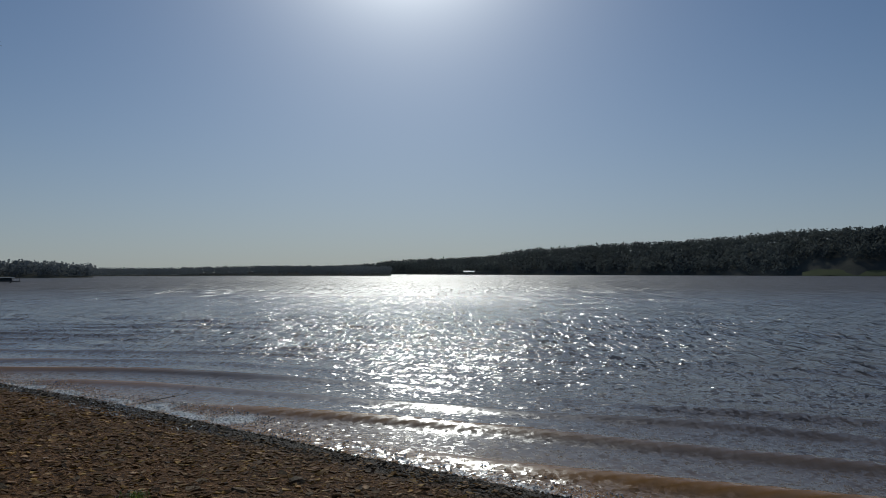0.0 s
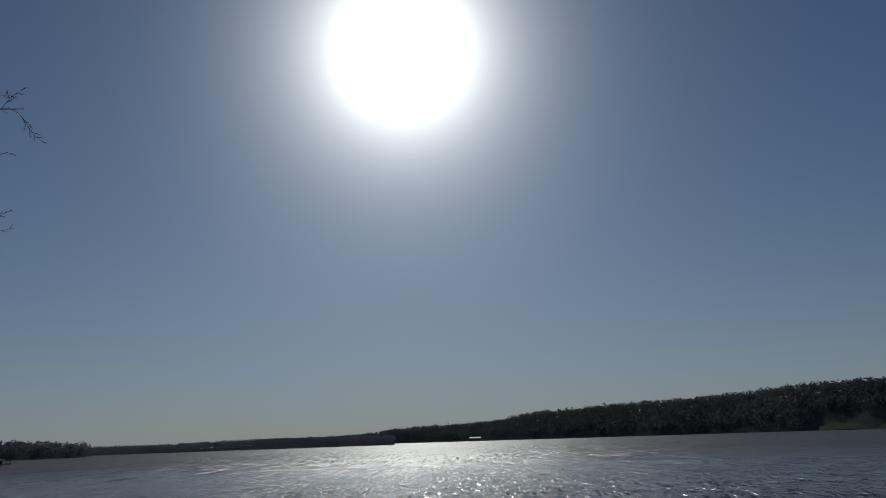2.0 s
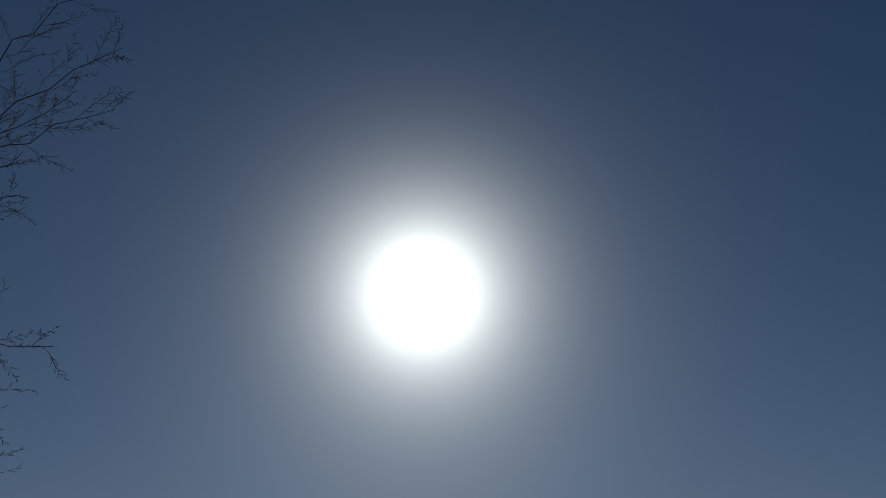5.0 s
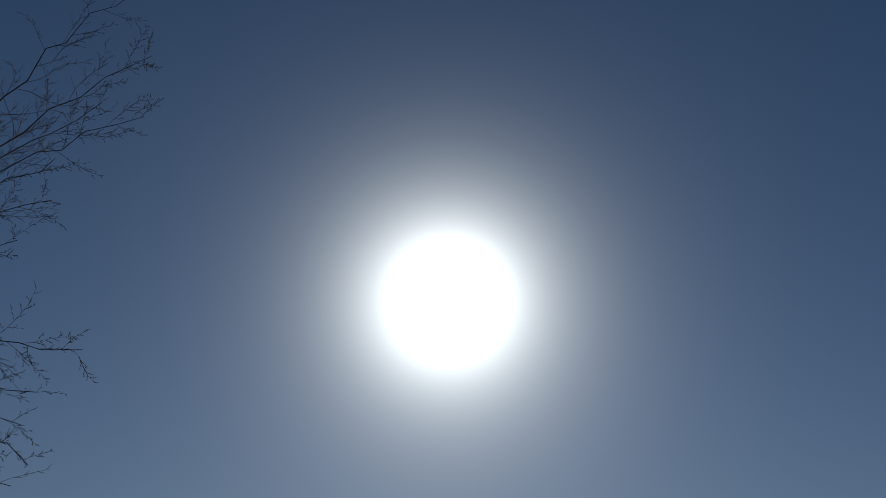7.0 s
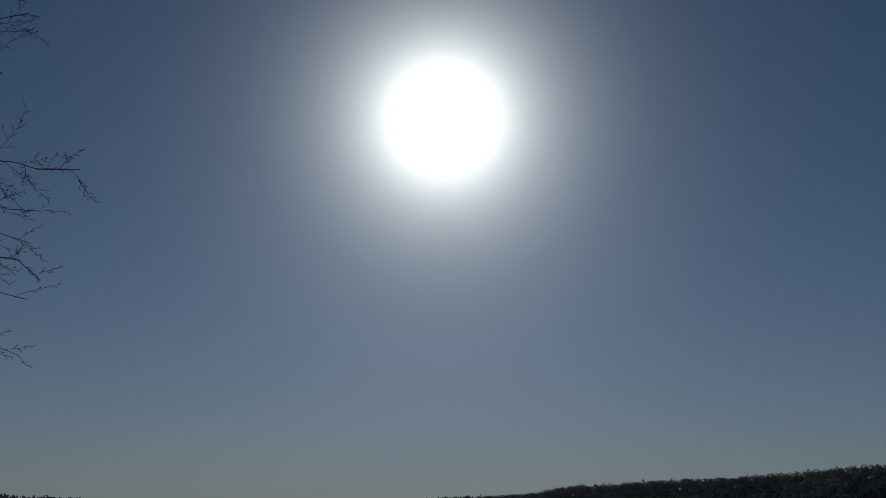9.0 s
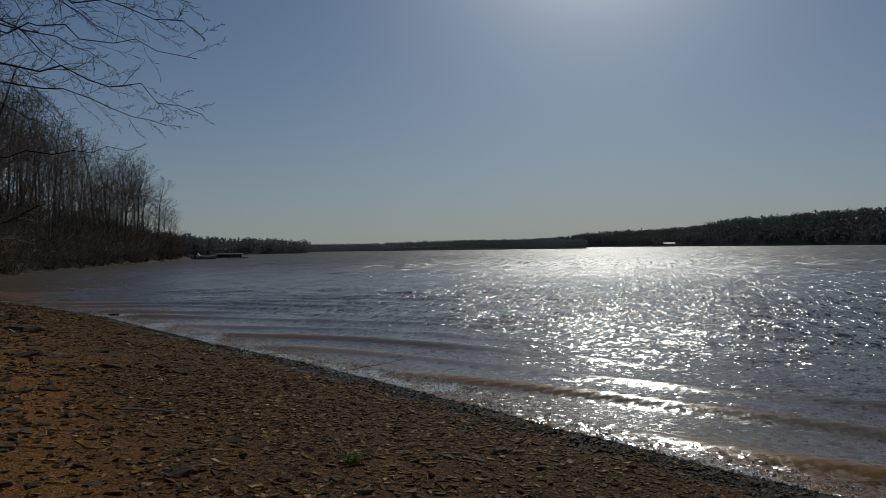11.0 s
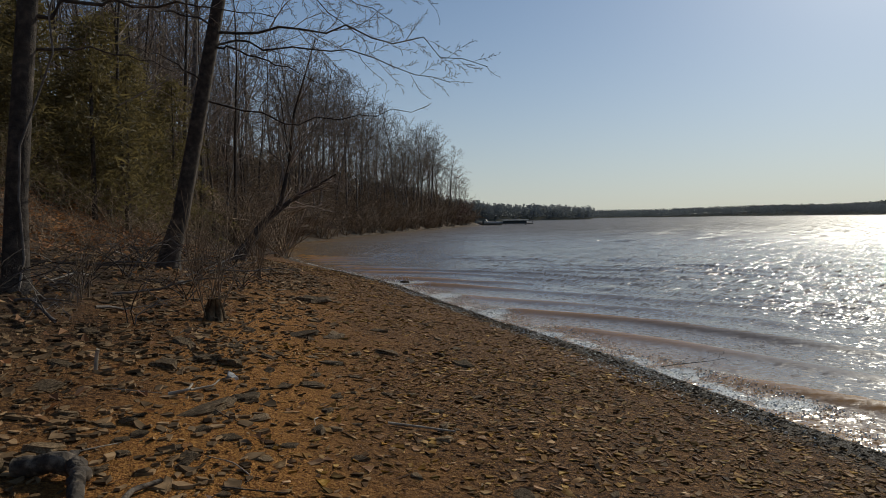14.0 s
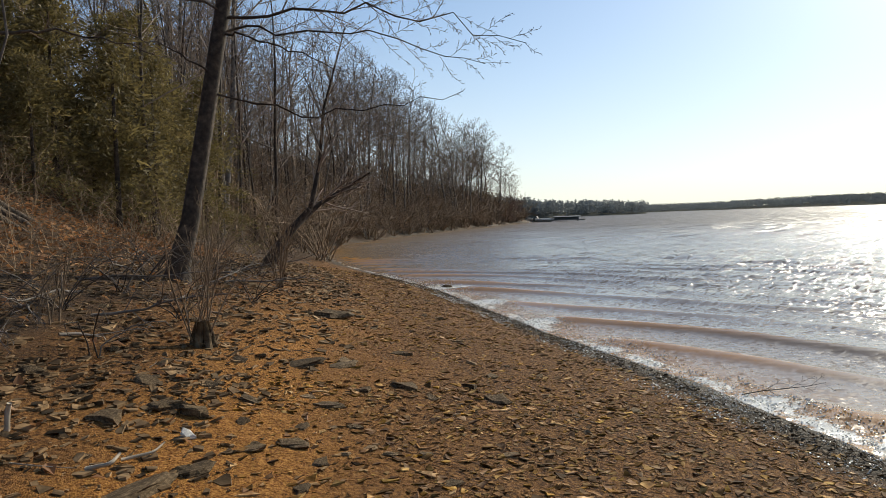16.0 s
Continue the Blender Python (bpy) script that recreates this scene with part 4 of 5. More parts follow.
def rooted_tree():
    """The old tree on the bank with its roots laid bare."""
    rng = np.random.RandomState(23)
    x, y = -20.6, 9.2
    base = np.array((x, y, float(land_height(x, y))))
    root = tagged(new("old_tree"), "old twin-trunked tree with bare roots on the eroded bank", "tree")
    root.location = base
    trunk = Shape()
    p1 = np.array([(0, 0, -0.2), (0, 0, 0.6), (0.0, 0.0, 1.4), (-0.15, -0.1, 2.8), (-0.2, -0.3, 5.0), (-0.1, -0.2, 9.0), (0, 0, 13)])
    trunk.tube(p1, (0.6, 0.44, 0.31, 0.25, 0.21, 0.14, 0.04), 10)
    p2 = np.array([(0.1, 0.3, 0.7), (0.25, 0.55, 1.7), (0.3, 0.75, 3.0), (0.5, 1.0, 6.0), (0.6, 1.0, 11.0)])
    trunk.tube(p2, (0.3, 0.21, 0.17, 0.12, 0.04), 9)
    for k in range(9):
        a = radians(-60 + k * 22 + rng.uniform(-8, 8))
        w = rng.uniform(1.0, 2.0)
        pts = [(0.25 * math.cos(a), 0.25 * math.sin(a), 0.9)]
        for s in (0.35, 0.6, 0.85, 1.1):
            px, py = w * s * math.cos(a + rng.uniform(-.2, .2)), w * s * math.sin(a + rng.uniform(-.2, .2))
            pts.append((px, py, float(land_height(x + px, y + py)) - base[2] + 0.35 * max(0, 0.8 - s) + (0.03 if s < 1 else -0.12)))
        roots = Shape()
        roots.tube(pts, (0.2, 0.13, 0.09, 0.065, 0.03), 6)
        part("root", roots, DRIFTWOOD, root, "grey weathered bare root", smooth=True)
    for z, tip in ((4, (1.5, 2.8, 6)), (5, (-2, 1.5, 7)), (6, (1.8, -2, 8.5)), (7.5, (-1.5, -2, 10)), (8.5, (1.6, 1.9, 11.5)), (9.5, (-1.2, 1.4, 12.5))):
        toward(rng, root, (-0.1, -0.1, z), tip, 0.06, 0.3, 10)
    part("trunk", trunk, BARK, root, smooth=True)


rooted_tree()


# ---- cedars and undergrowth ----
def cedar(seed, height, width):
    rng = np.random.RandomState(seed)
    root = tagged(new("cedar_tree"), "olive-green winter cedar among leafless trees on the bank", "tree", "cedars on the bank")
    trunk, crown = Shape(), Shape()
    trunk.tube([(0, 0, -0.2), (0, 0, height * 0.5), (0, 0, height * 0.97)], (0.1, 0.06, 0.01), 6)
    vs, fs = [], []
    for k in range(130):
        # boughs that sweep out and droop, ragged in length
        h = rng.uniform(0.05, 0.97)
        reach = width * (1.08 - h) ** 0.7 * rng.uniform(0.55, 1.15)
        a = rng.uniform(0, 6.283)
        out = np.array((math.cos(a), math.sin(a), 0.0))
        for _ in range(48):
            t = rng.uniform(0.12, 1.0) ** 0.7
            c = out * reach * t + np.array((0, 0, height * h + reach * (0.25 * t - 0.45 * t * t))) + rng.normal(0, 0.16, 3) * (0.5 + t * 0.6)
            d = (out * 0.7 + rng.normal(0, 0.6, 3)) * rng.uniform(0.08, 0.17)
            s = np.cross(d, rng.normal(0, 1, 3))
            s *= rng.uniform(0.018, 0.04) / (np.linalg.norm(s) + 1e-9)
            n = len(vs)
            vs += [c - d * 0.5, c + s, c + d, c - s]
            fs.append((n, n + 1, n + 2, n + 3))
    crown.add(vs, fs)
    part("trunk", trunk, BARK, root)
    part("crown", crown, NEEDLES, root)
    return root


CEDARS = [cedar(1, 6.5, 2.4), cedar(2, 5.0, 2.3), cedar(3, 8.0, 2.9)]
for k, (x, y, s) in enumerate(((-24.2, 14.6, 1.0), (-26.5, 12.0, 1.0), (-28.5, 17.5, 1.0), (-23.3, 11.9, 0.6), (-29.5, 13.5, 1.1), (-26.5, 19.0, 0.8), (-33, 21.5, 1.0),
                               (-24.5, 7.2, 0.9), (-31, 10.0, 1.1), (-36, 17.5, 1.1), (-27.5, 15.4, 0.7), (-25.6, 16.6, 0.8), (-30.6, 18.8, 1.0), (-28.0, 10.0, 0.9), (-33.5, 15.0, 1.2), (-27.0, 14.0, 1.0))):
    ob = CEDARS[k] if k < 3 else copy_thing(CEDARS[k % 3], Matrix.Identity(4))
    put(ob, x, y, 50 * k, s)


def brush():
    """Thickets of bare stems along the foot of the bank and round the bay."""
    rng = np.random.RandomState(31)
    near, bay = Shape(), Shape()

    def clump(shape, x, y, h, stems, r):
        z = float(land_height(x, y))
        for _ in range(stems):
            a, w = rng.uniform(0, 6.283), rng.uniform(0.3, 1.5) * h * 0.85
            b = np.array((x + rng.normal(0, 0.25), y + rng.normal(0, 0.25), z - 0.08))
            tip = b + np.array((math.cos(a) * w, math.sin(a) * w, h * rng.uniform(0.35, 1.1)))
            mid = (b + tip) / 2 + np.array((rng.normal(0, 0.12) * h, rng.normal(0, 0.12) * h, h * 0.22))
            shape.tube([b, mid, tip], (r, r * 0.7, r * 0.35), 3, cap=False)
            for _k in range(3):
                t = rng.uniform(0.35, 0.95)
                p = mid + (tip - mid) * t
                q = p + rng.normal(0, 0.3, 3) * h * 0.6 + np.array((0, 0, 0.1 * h))
                shape.tube([p, q], (r * 0.5, r * 0.25), 3, cap=False)

    n = 0
    while n < 640:
        x, y = rng.uniform(-60, -12), rng.uniform(2, 46)
        d, u = float(shore_distance(x, y)), float(along_shore(x, y))
        e = float(edge_at(u))
        if not e + 0.4 < d < e + 20 or np.hypot(x + 2, y - 3) < 13 or u < 9 + rng.uniform(0, 4):
            continue
        clump(near, x, y, rng.uniform(0.5, 1.8) * (1 + 0.06 * max(d - e, 0)), 8, 0.0065)
        n += 1
    for _ in range(540):
        t = rng.uniform(0, 1)
        a = np.interp(t, (0, 0.12, 0.33, 0.72, 0.94, 1), SHORE[6:12, 0])
        b = np.interp(t, (0, 0.12, 0.33, 0.72, 0.94, 1), SHORE[6:12, 1])
        back = rng.uniform(0, 1) ** 1.6 * 18 - 0.3
        x, y = a - back * 0.9 + rng.normal(0, 0.6), b - back * 0.42 + rng.normal(0, 0.6)
        if float(shore_distance(x, y)) > -0.1:
            clump(bay, x, y, rng.uniform(1.8, 5.4), 9, 0.02 + 0.00035 * math.hypot(x, y))
    tagged(new("undergrowth", near.mesh("undergrowth", BRUSH)), "tangled bare brown undergrowth at the foot of the bank", "undergrowth", kind="stuff")
    tagged(new("undergrowth", bay.mesh("undergrowth", BRUSH)), "dense bare brown brush along the bay's shore", "undergrowth", kind="stuff")


brush()


# ---- scattered pieces, many at a time ----
def scatter(name, mat, x, y, lift, size, flat, tilt, seed, sides=5):
    """Flat irregular shards at the given places, lying on the ground."""
    r = np.random.RandomState(seed)
    n = len(x)
    ang = (np.arange(sides) * 2 * np.pi / sides)[None] + r.normal(0, 0.38, (n, sides)) + r.uniform(0, 6.28, (n, 1))
    rad = size[:, None] * r.uniform(0.45, 1.35, (n, sides))
    long = r.uniform(0.5, 1.0, (n, 1))
    px, py = np.cos(ang) * rad, np.sin(ang) * rad * long
    th = (size * flat * r.uniform(0.6, 1.5, n))[:, None]
    bot = np.stack([px * 1.02, py * 1.02, np.repeat(-th * 0.5, sides, 1)], -1)
    top = np.stack([px * 0.97, py * 0.97, th * r.uniform(0.6, 1.3, (n, sides))], -1)
    v = np.concatenate([bot, top], 1)
    a, b, c = r.uniform(0, 6.28, n), r.normal(0, tilt, n), r.normal(0, tilt, n)
    ca, sa = np.cos(a)[:, None], np.sin(a)[:, None]
    vx, vy, vz = v[..., 0] * ca - v[..., 1] * sa, v[..., 0] * sa + v[..., 1] * ca, v[..., 2]
    cb, sb = np.cos(b)[:, None], np.sin(b)[:, None]
    vy, vz = vy * cb - vz * sb, vy * sb + vz * cb
    cc, sc = np.cos(c)[:, None], np.sin(c)[:, None]
    vx, vz = vx * cc - vz * sc, vx * sc + vz * cc
    z = np.maximum(land_height(x, y), 0) + lift
    co = np.stack([vx + x[:, None], vy + y[:, None], vz + z[:, None]], -1).reshape(-1, 3)
    base = (np.arange(n) * 2 * sides)[:, None]
    j = np.arange(sides)
    quads = np.stack([j, (j + 1) % sides, sides + (j + 1) % sides, sides + j], -1).reshape(-1)[None] + base
    caps = (sides + j)[None] + base
    loops = np.concatenate([quads, caps], 1).ravel()
    starts = (np.concatenate([np.arange(sides) * 4, [4 * sides]])[None] + (np.arange(n) * 5 * sides)[:, None]).ravel()
    me = bpy.data.meshes.new(name)
    me.vertices.add(len(co))
    me.vertices.foreach_set("co", co.astype(np.float32).ravel())
    me.loops.add(len(loops))
    me.loops.foreach_set("vertex_index", loops.astype(np.int32))
    me.polygons.add(len(starts))
    me.polygons.foreach_set("loop_start", starts.astype(np.int32))
    me.polygons.foreach_set("use_smooth", np.zeros(len(starts), bool))
    me.materials.append(mat)
    me.update(calc_edges=True)
    return new(name, me)


def beach_spots(seed, n, u0, u1, d0, d1):
    """Places by metres along the shore and inland."""
    r = np.random.RandomState(seed)
    u, d = r.uniform(u0, u1, n), r.uniform(d0, d1, n)
    x = 0.3 + ALONG[0] * u - 0.585 * d
    y = 7.9 + ALONG[1] * u - 0.81 * d
    return x, y, r


def leaves(name, mat, x, y, lift, size, seed):
    """Curled dead leaves, each a folded pair of faces."""
    r = np.random.RandomState(seed)
    n = len(x)
    a = r.uniform(0, 6.28, n)
    f, g = np.stack([np.cos(a), np.sin(a), r.normal(0, 0.35, n)], -1), np.stack([-np.sin(a), np.cos(a), r.normal(0, 0.35, n)], -1)
    c = np.stack([x, y, land_height(x, y) + lift], -1)
    up = np.array((0, 0, 1.0)) * (size * r.uniform(0.1, 0.6, n))[:, None]
    s = size[:, None]
    v = np.stack([c - f * s, c + g * s * 0.6 + up, c + f * s, c - g * s * 0.6 + up], 1).reshape(-1, 3)
    sh = Shape()
    sh.v, sh.n = [v], len(v)
    sh.f = [t for k in range(0, 4 * n, 4) for t in ((k, k + 1, k + 2), (k, k + 2, k + 3))]
    return new(name, sh.mesh(name, mat))


def shards():
    for seed, n, u0, u1, lo, hi in ((51, 74000, -5.5, 7.5, 0.0065, 0.07), (52, 30000, 7.5, 30, 0.014, 0.08)):
        x, y, r = beach_spots(seed, n, u0, u1, -0.4, 8.6)
        d = shore_distance(x, y)
        keep = (r.uniform(0, 1, n) > np.where(along_shore(x, y) > 6, 0.3, 0.55) * clay_amount(x, y) ** 0.7) & (waterline(x, y) > 0.3) & (d < edge_at(along_shore(x, y)) + 1.5) & (np.hypot(x, y) > 1.8)
        keep &= (d < 6.0) | (r.uniform(0, 1, n) < 0.6)
        keep &= r.uniform(0, 1, n) < 0.75 + 0.6 * waves_of(x, y, (0.6, 1.7, 4.0), 67)
        x, y = x[keep], y[keep]
        size = lo + (hi - lo) * r.uniform(0, 1, len(x)) ** (4.0 if u0 < 0 else 3.0)
        upper = shore_distance(x, y) + 0.8 * waves_of(x, y, (1.3, 3.1), 66) > 6.3 - 0.2 * along_shore(x, y).clip(0, 15)
        third = r.uniform(0, 1, len(x)) < 0.4
        for here, sides, flat, tilt in ((~upper & third, 3, 0.1, 0.17), (~upper & ~third, 4, 0.1, 0.19)):
            ob = scatter("shale_shards", SHARD, x[here], y[here], 0.006, size[here], flat, tilt, seed + sides, sides=sides)
            tagged(ob, "brown and tan flat shale shards covering the beach", "gravel", kind="stuff")
        ob = scatter("shale_shards", DARK_SHARD, x[upper], y[upper], 0.006, size[upper] * 1.2, 0.17, 0.2, seed + 20, sides=5)
        tagged(ob, "dark grey-brown shale pieces on the upper beach", "gravel", kind="stuff")
    x, y, r = beach_spots(53, 30000, -6, 30, -0.75, 0.75)
    d = waterline(x, y)
    keep = (d > -0.05) & (d < 0.75)
    x, y, d = x[keep], y[keep], d[keep]
    size = 0.008 + 0.03 * r.uniform(0, 1, len(x)) ** 2.5
    hump = np.exp(-((d - 0.34) / 0.2) ** 2)
    ob = scatter("wet_debris", WET_STONE, x, y, 0.06 * hump * r.uniform(0, 1, len(x)) * (0.6 + 0.6 * waves_of(x, y, (0.6, 1.7), 58)), size, 0.16, 0.28, 54, sides=4)
    tagged(ob, "dark wet pebbles and rotted leaves along the waterline", "debris", kind="stuff")
    x, y, r = beach_spots(55, 42000, -3, 30, 5.2, 24)
    keep = r.uniform(0, 1, len(x)) < np.clip(1.1 * smooth01(shore_distance(x, y) + 0.6 * waves_of(x, y, (1.1, 2.7), 5), edge_at(along_shore(x, y)) - 0.2, edge_at(along_shore(x, y)) + 2.6), 0.04, 1)
    x, y = x[keep], y[keep]
    ob = leaves("leaf_litter", LEAF, x, y, 0.015 + 0.02 * r.uniform(0, 1, len(x)), 0.035 + 0.05 * r.uniform(0, 1, len(x)), 56)
    tagged(ob, "dry orange-brown fallen leaves on the bank", "leaves", kind="stuff")


shards()


def foam():
    """Bubbles in the swash, thickest where the small waves break."""
    x, y, r = beach_spots(61, 42000, -6, 32, -1.8, 0.12)
    s = -waterline(x, y)
    patch = waves_of(x, y, (0.5, 1.2, 2.9), 63)
    dens = np.clip(1.25 - np.abs(s - 0.2) / 0.3, 0, 1) * np.clip(0.62 + 1.3 * patch, 0, 1)
    for fx, fy, reach in BREAKS:
        g = np.exp(-((x - fx) ** 2 + (y - fy) ** 2) / reach ** 2)
        dens = np.maximum(dens, np.clip(1.5 * g * (0.6 + 1.2 * patch), 0, 1))
    keep = r.uniform(0, 1, len(x)) < dens
    x, y = x[keep], y[keep]
    lift = np.maximum(wave_height(x, y), 0) + 0.008
    ob = scatter("foam", FOAM, x, y, lift, 0.006 + 0.013 * r.uniform(0, 1, len(x)) ** 2, 0.4, 0.3, 64, sides=5)
    tagged(ob, "white foam bubbles where ripples break on the beach", "foam", kind="stuff")


foam()


# ---- single stones ----
def stone_mesh(name, seed, mat, flat, sides=8):
    rng = np.random.RandomState(seed)
    ang = np.arange(sides) * 2 * np.pi / sides + rng.normal(0, 0.16, sides)
    rad = rng.uniform(0.62, 1.15, sides)
    sh = Shape()
    rings = []
    for h, k in ((-0.6, 0.98), (0.1, 1.0), (0.65, 0.93), (1.0, 0.76)):
        rings.append(np.stack([np.cos(ang) * rad * k + rng.normal(0, 0.055, sides), np.sin(ang) * rad * k * 0.72 + rng.normal(0, 0.055, sides),
                               (np.full(sides, h) + rng.normal(0, 0.13, sides)) * flat * (1 + 0.35 * np.cos(ang + seed))], -1))
    faces = [(i * sides + j, i * sides + (j + 1) % sides, (i + 1) * sides + (j + 1) % sides, (i + 1) * sides + j) for i in range(3) for j in range(sides)]
    faces += [tuple(3 * sides + j for j in range(sides)), tuple(reversed(range(sides)))]
    sh.add(np.concatenate(rings), faces)
    return sh.mesh(name, mat)


FLATS = [stone_mesh("flat_stone", 300 + k, STONE, f) for k, f in enumerate((0.14, 0.2, 0.26, 0.16, 0.3))]
DARKS = [stone_mesh("dark_stone", 320 + k, DARK_STONE, f) for k, f in enumerate((0.13, 0.17, 0.26, 0.14, 0.21))]


def stone(meshes, k, x, y, size, turn, tip=(0, 0), label="", name="", long=1.0):
    dark = meshes is DARKS
    ob = new(name or ("dark_stone" if dark else "flat_stone"), meshes[k % len(meshes)])
    z = float(land_height(x, y))
    ob.matrix_world = pose(x, y, z + 0.02 * size, tip[0], tip[1], turn) @ Matrix.Diagonal((size * long, size, size, 1))
    return tagged(ob, label or ("dark angular shale stone half sunk in the clay" if dark else "flat tan shale stone lying on the gravel"), "stone", "stones on the beach")


DARK_SPOTS = ((-7.51, 5.11, 0.179), (-8.77, 6.64, 0.122), (-7.88, 6.43, 0.191), (-6.12, 4.94, 0.086), (-6.02, 5.5, 0.083), (-5.79, 5.57, 0.105), (-5.89, 4.81, 0.082), (-5.8, 5.16, 0.055), (-5.46, 5.86, 0.085),
               (-5.38, 6.02, 0.047), (-7.87, 7.71, 0.134), (-6.73, 7.28, 0.154), (-6.29, 7.19, 0.087), (-5.59, 6.7, 0.053), (-7.75, 8.96, 0.114), (-7.04, 7.61, 0.096), (-6.85, 8.02, 0.084), (-7.64, 9.51, 0.17),
               (-7.2, 9.41, 0.098), (-6.84, 10.05, 0.195), (-5.52, 7.7, 0.095), (-6.0, 6.78, 0.101), (-7.22, 5.95, 0.068), (-6.55, 5.32, 0.072), (-5.6, 5.09, 0.1), (-3.81, 4.25, 0.082), (-4.39, 4.83, 0.063),
               (-4.34, 4.25, 0.097), (-4.18, 4.4, 0.088), (-3.6, 5.2, 0.16), (-3.87, 6.5, 0.113))
TAN_SPOTS = ((-6.97, 4.86, 0.065), (-6.42, 5.01, 0.073), (-6.44, 5.18, 0.112), (-6.8, 4.91, 0.128), (-6.19, 4.46, 0.14), (-6.79, 6.96, 0.125), (-6.07, 6.09, 0.126), (-5.6, 6.29, 0.101), (-5.58, 6.45, 0.092),
               (-6.36, 7.48, 0.055), (-6.38, 7.74, 0.091), (-6.2, 7.81, 0.09), (-6.05, 8.02, 0.083), (-6.66, 9.15, 0.067), (-4.94, 7.06, 0.093), (-7.46, 8.27, 0.156), (-8.76, 9.64, 0.167), (-4.98, 6.08, 0.078),
               (-3.96, 5.72, 0.114), (-3.96, 3.91, 0.08), (-3.04, 4.79, 0.109), (-3.18, 4.33, 0.085), (-3.4, 4.41, 0.08), (-2.22, 5.6, 0.119), (-1.54, 7.8, 0.136), (-2.37, 7.09, 0.101), (-1.94, 7.18, 0.101),
               (-2.86, 5.57, 0.102), (-2.57, 5.02, 0.073))
for meshes, spots in ((DARKS, DARK_SPOTS), (FLATS, TAN_SPOTS)):
    for k, (x, y, size) in enumerate(spots):
        stone(meshes, k, x, y, size, random.uniform(0, 360), (random.uniform(-9, 9), random.uniform(-9, 9)))
stone(DARKS, 1, -6.49, 5.93, 0.19, 106, (0, 3), "long dark shale slab lying on orange clay", "stone_slab", 1.9)
stone(DARKS, 4, -6.62, 6.42, 0.14, 100, (4, 0), "dark shale slab at the end of a longer one", "stone_slab", 1.4)
stone(DARKS, 0, -8.85, 9.05, 0.2, 70, (0, -4), "dark split shale slab on the gravel", "stone_slab", 1.6)
stone(DARKS, 3, -8.68, 9.55, 0.19, 100, (5, 0), "dark split shale slab on the gravel", "stone_slab", 1.4)
stone(DARKS, 4, -11.7, 12.05, 0.4, 30, (0, 0), "dark boulder at the edge of the gravel", "boulder")
white_mesh = stone_mesh("white_stone", 343, WHITE_STONE, 0.5, 5)
ob = new("white_stone", white_mesh)
ob.matrix_world = pose(-7.23, 6.7, float(land_height(-7.23, 6.7)) + 0.02, 24, 17, 40) @ Matrix.Scale(0.075, 4)
tagged(ob, "small bright white quartz stone on the clay", "stone")
rng_s = np.random.RandomState(71)
count = 0
while count < 225:
    u, d = rng_s.uniform(-5, 24), rng_s.uniform(0.9, 9.0)
    x, y = 0.3 + ALONG[0] * u - 0.585 * d, 7.9 + ALONG[1] * u - 0.81 * d
    if np.hypot(x, y) < 2.2 or d > float(edge_at(u)):
        continue
    upper = d > 5.6 - 0.12 * (u - 3)
    if not upper and rng_s.uniform() < 0.45:
        continue
    dark = rng_s.uniform() < (0.75 if upper else 0.25)
    size = rng_s.uniform(0.045, 0.09) + (rng_s.uniform(0, 0.08) if upper else 0) + (0.05 * rng_s.uniform() if u > 6 else 0)
    stone(DARKS if dark else FLATS, rng_s.randint(5), x, y, size, rng_s.uniform(0, 360), (rng_s.normal(0, 8), rng_s.normal(0, 8)))
    count += 1


# ---- driftwood, sticks, shrub, grass ----
def stick(name, pts, r0, r1, mat, label, category, on_ground=True, sides=6, knots=0.0, seed=0):
    rng = np.random.RandomState(seed)
    pts = np.array(pts, float)
    fine_t = np.linspace(0, len(pts) - 1, (len(pts) - 1) * 4 + 1)
    p = np.stack([np.interp(fine_t, np.arange(len(pts)), pts[:, k]) for k in range(3)], -1)
    p[1:-1] = (p[:-2] + 2 * p[1:-1] + p[2:]) / 4
    if on_ground:
        p[:, 2] += land_height(p[:, 0], p[:, 1])
    rad = np.linspace(r0, r1, len(p)) * (1 + knots * rng.uniform(-1, 1, len(p)))
    sh = Shape()
    sh.tube(p, rad, sides)
    return tagged(new(name, sh.mesh(name, mat, True)), label, category)


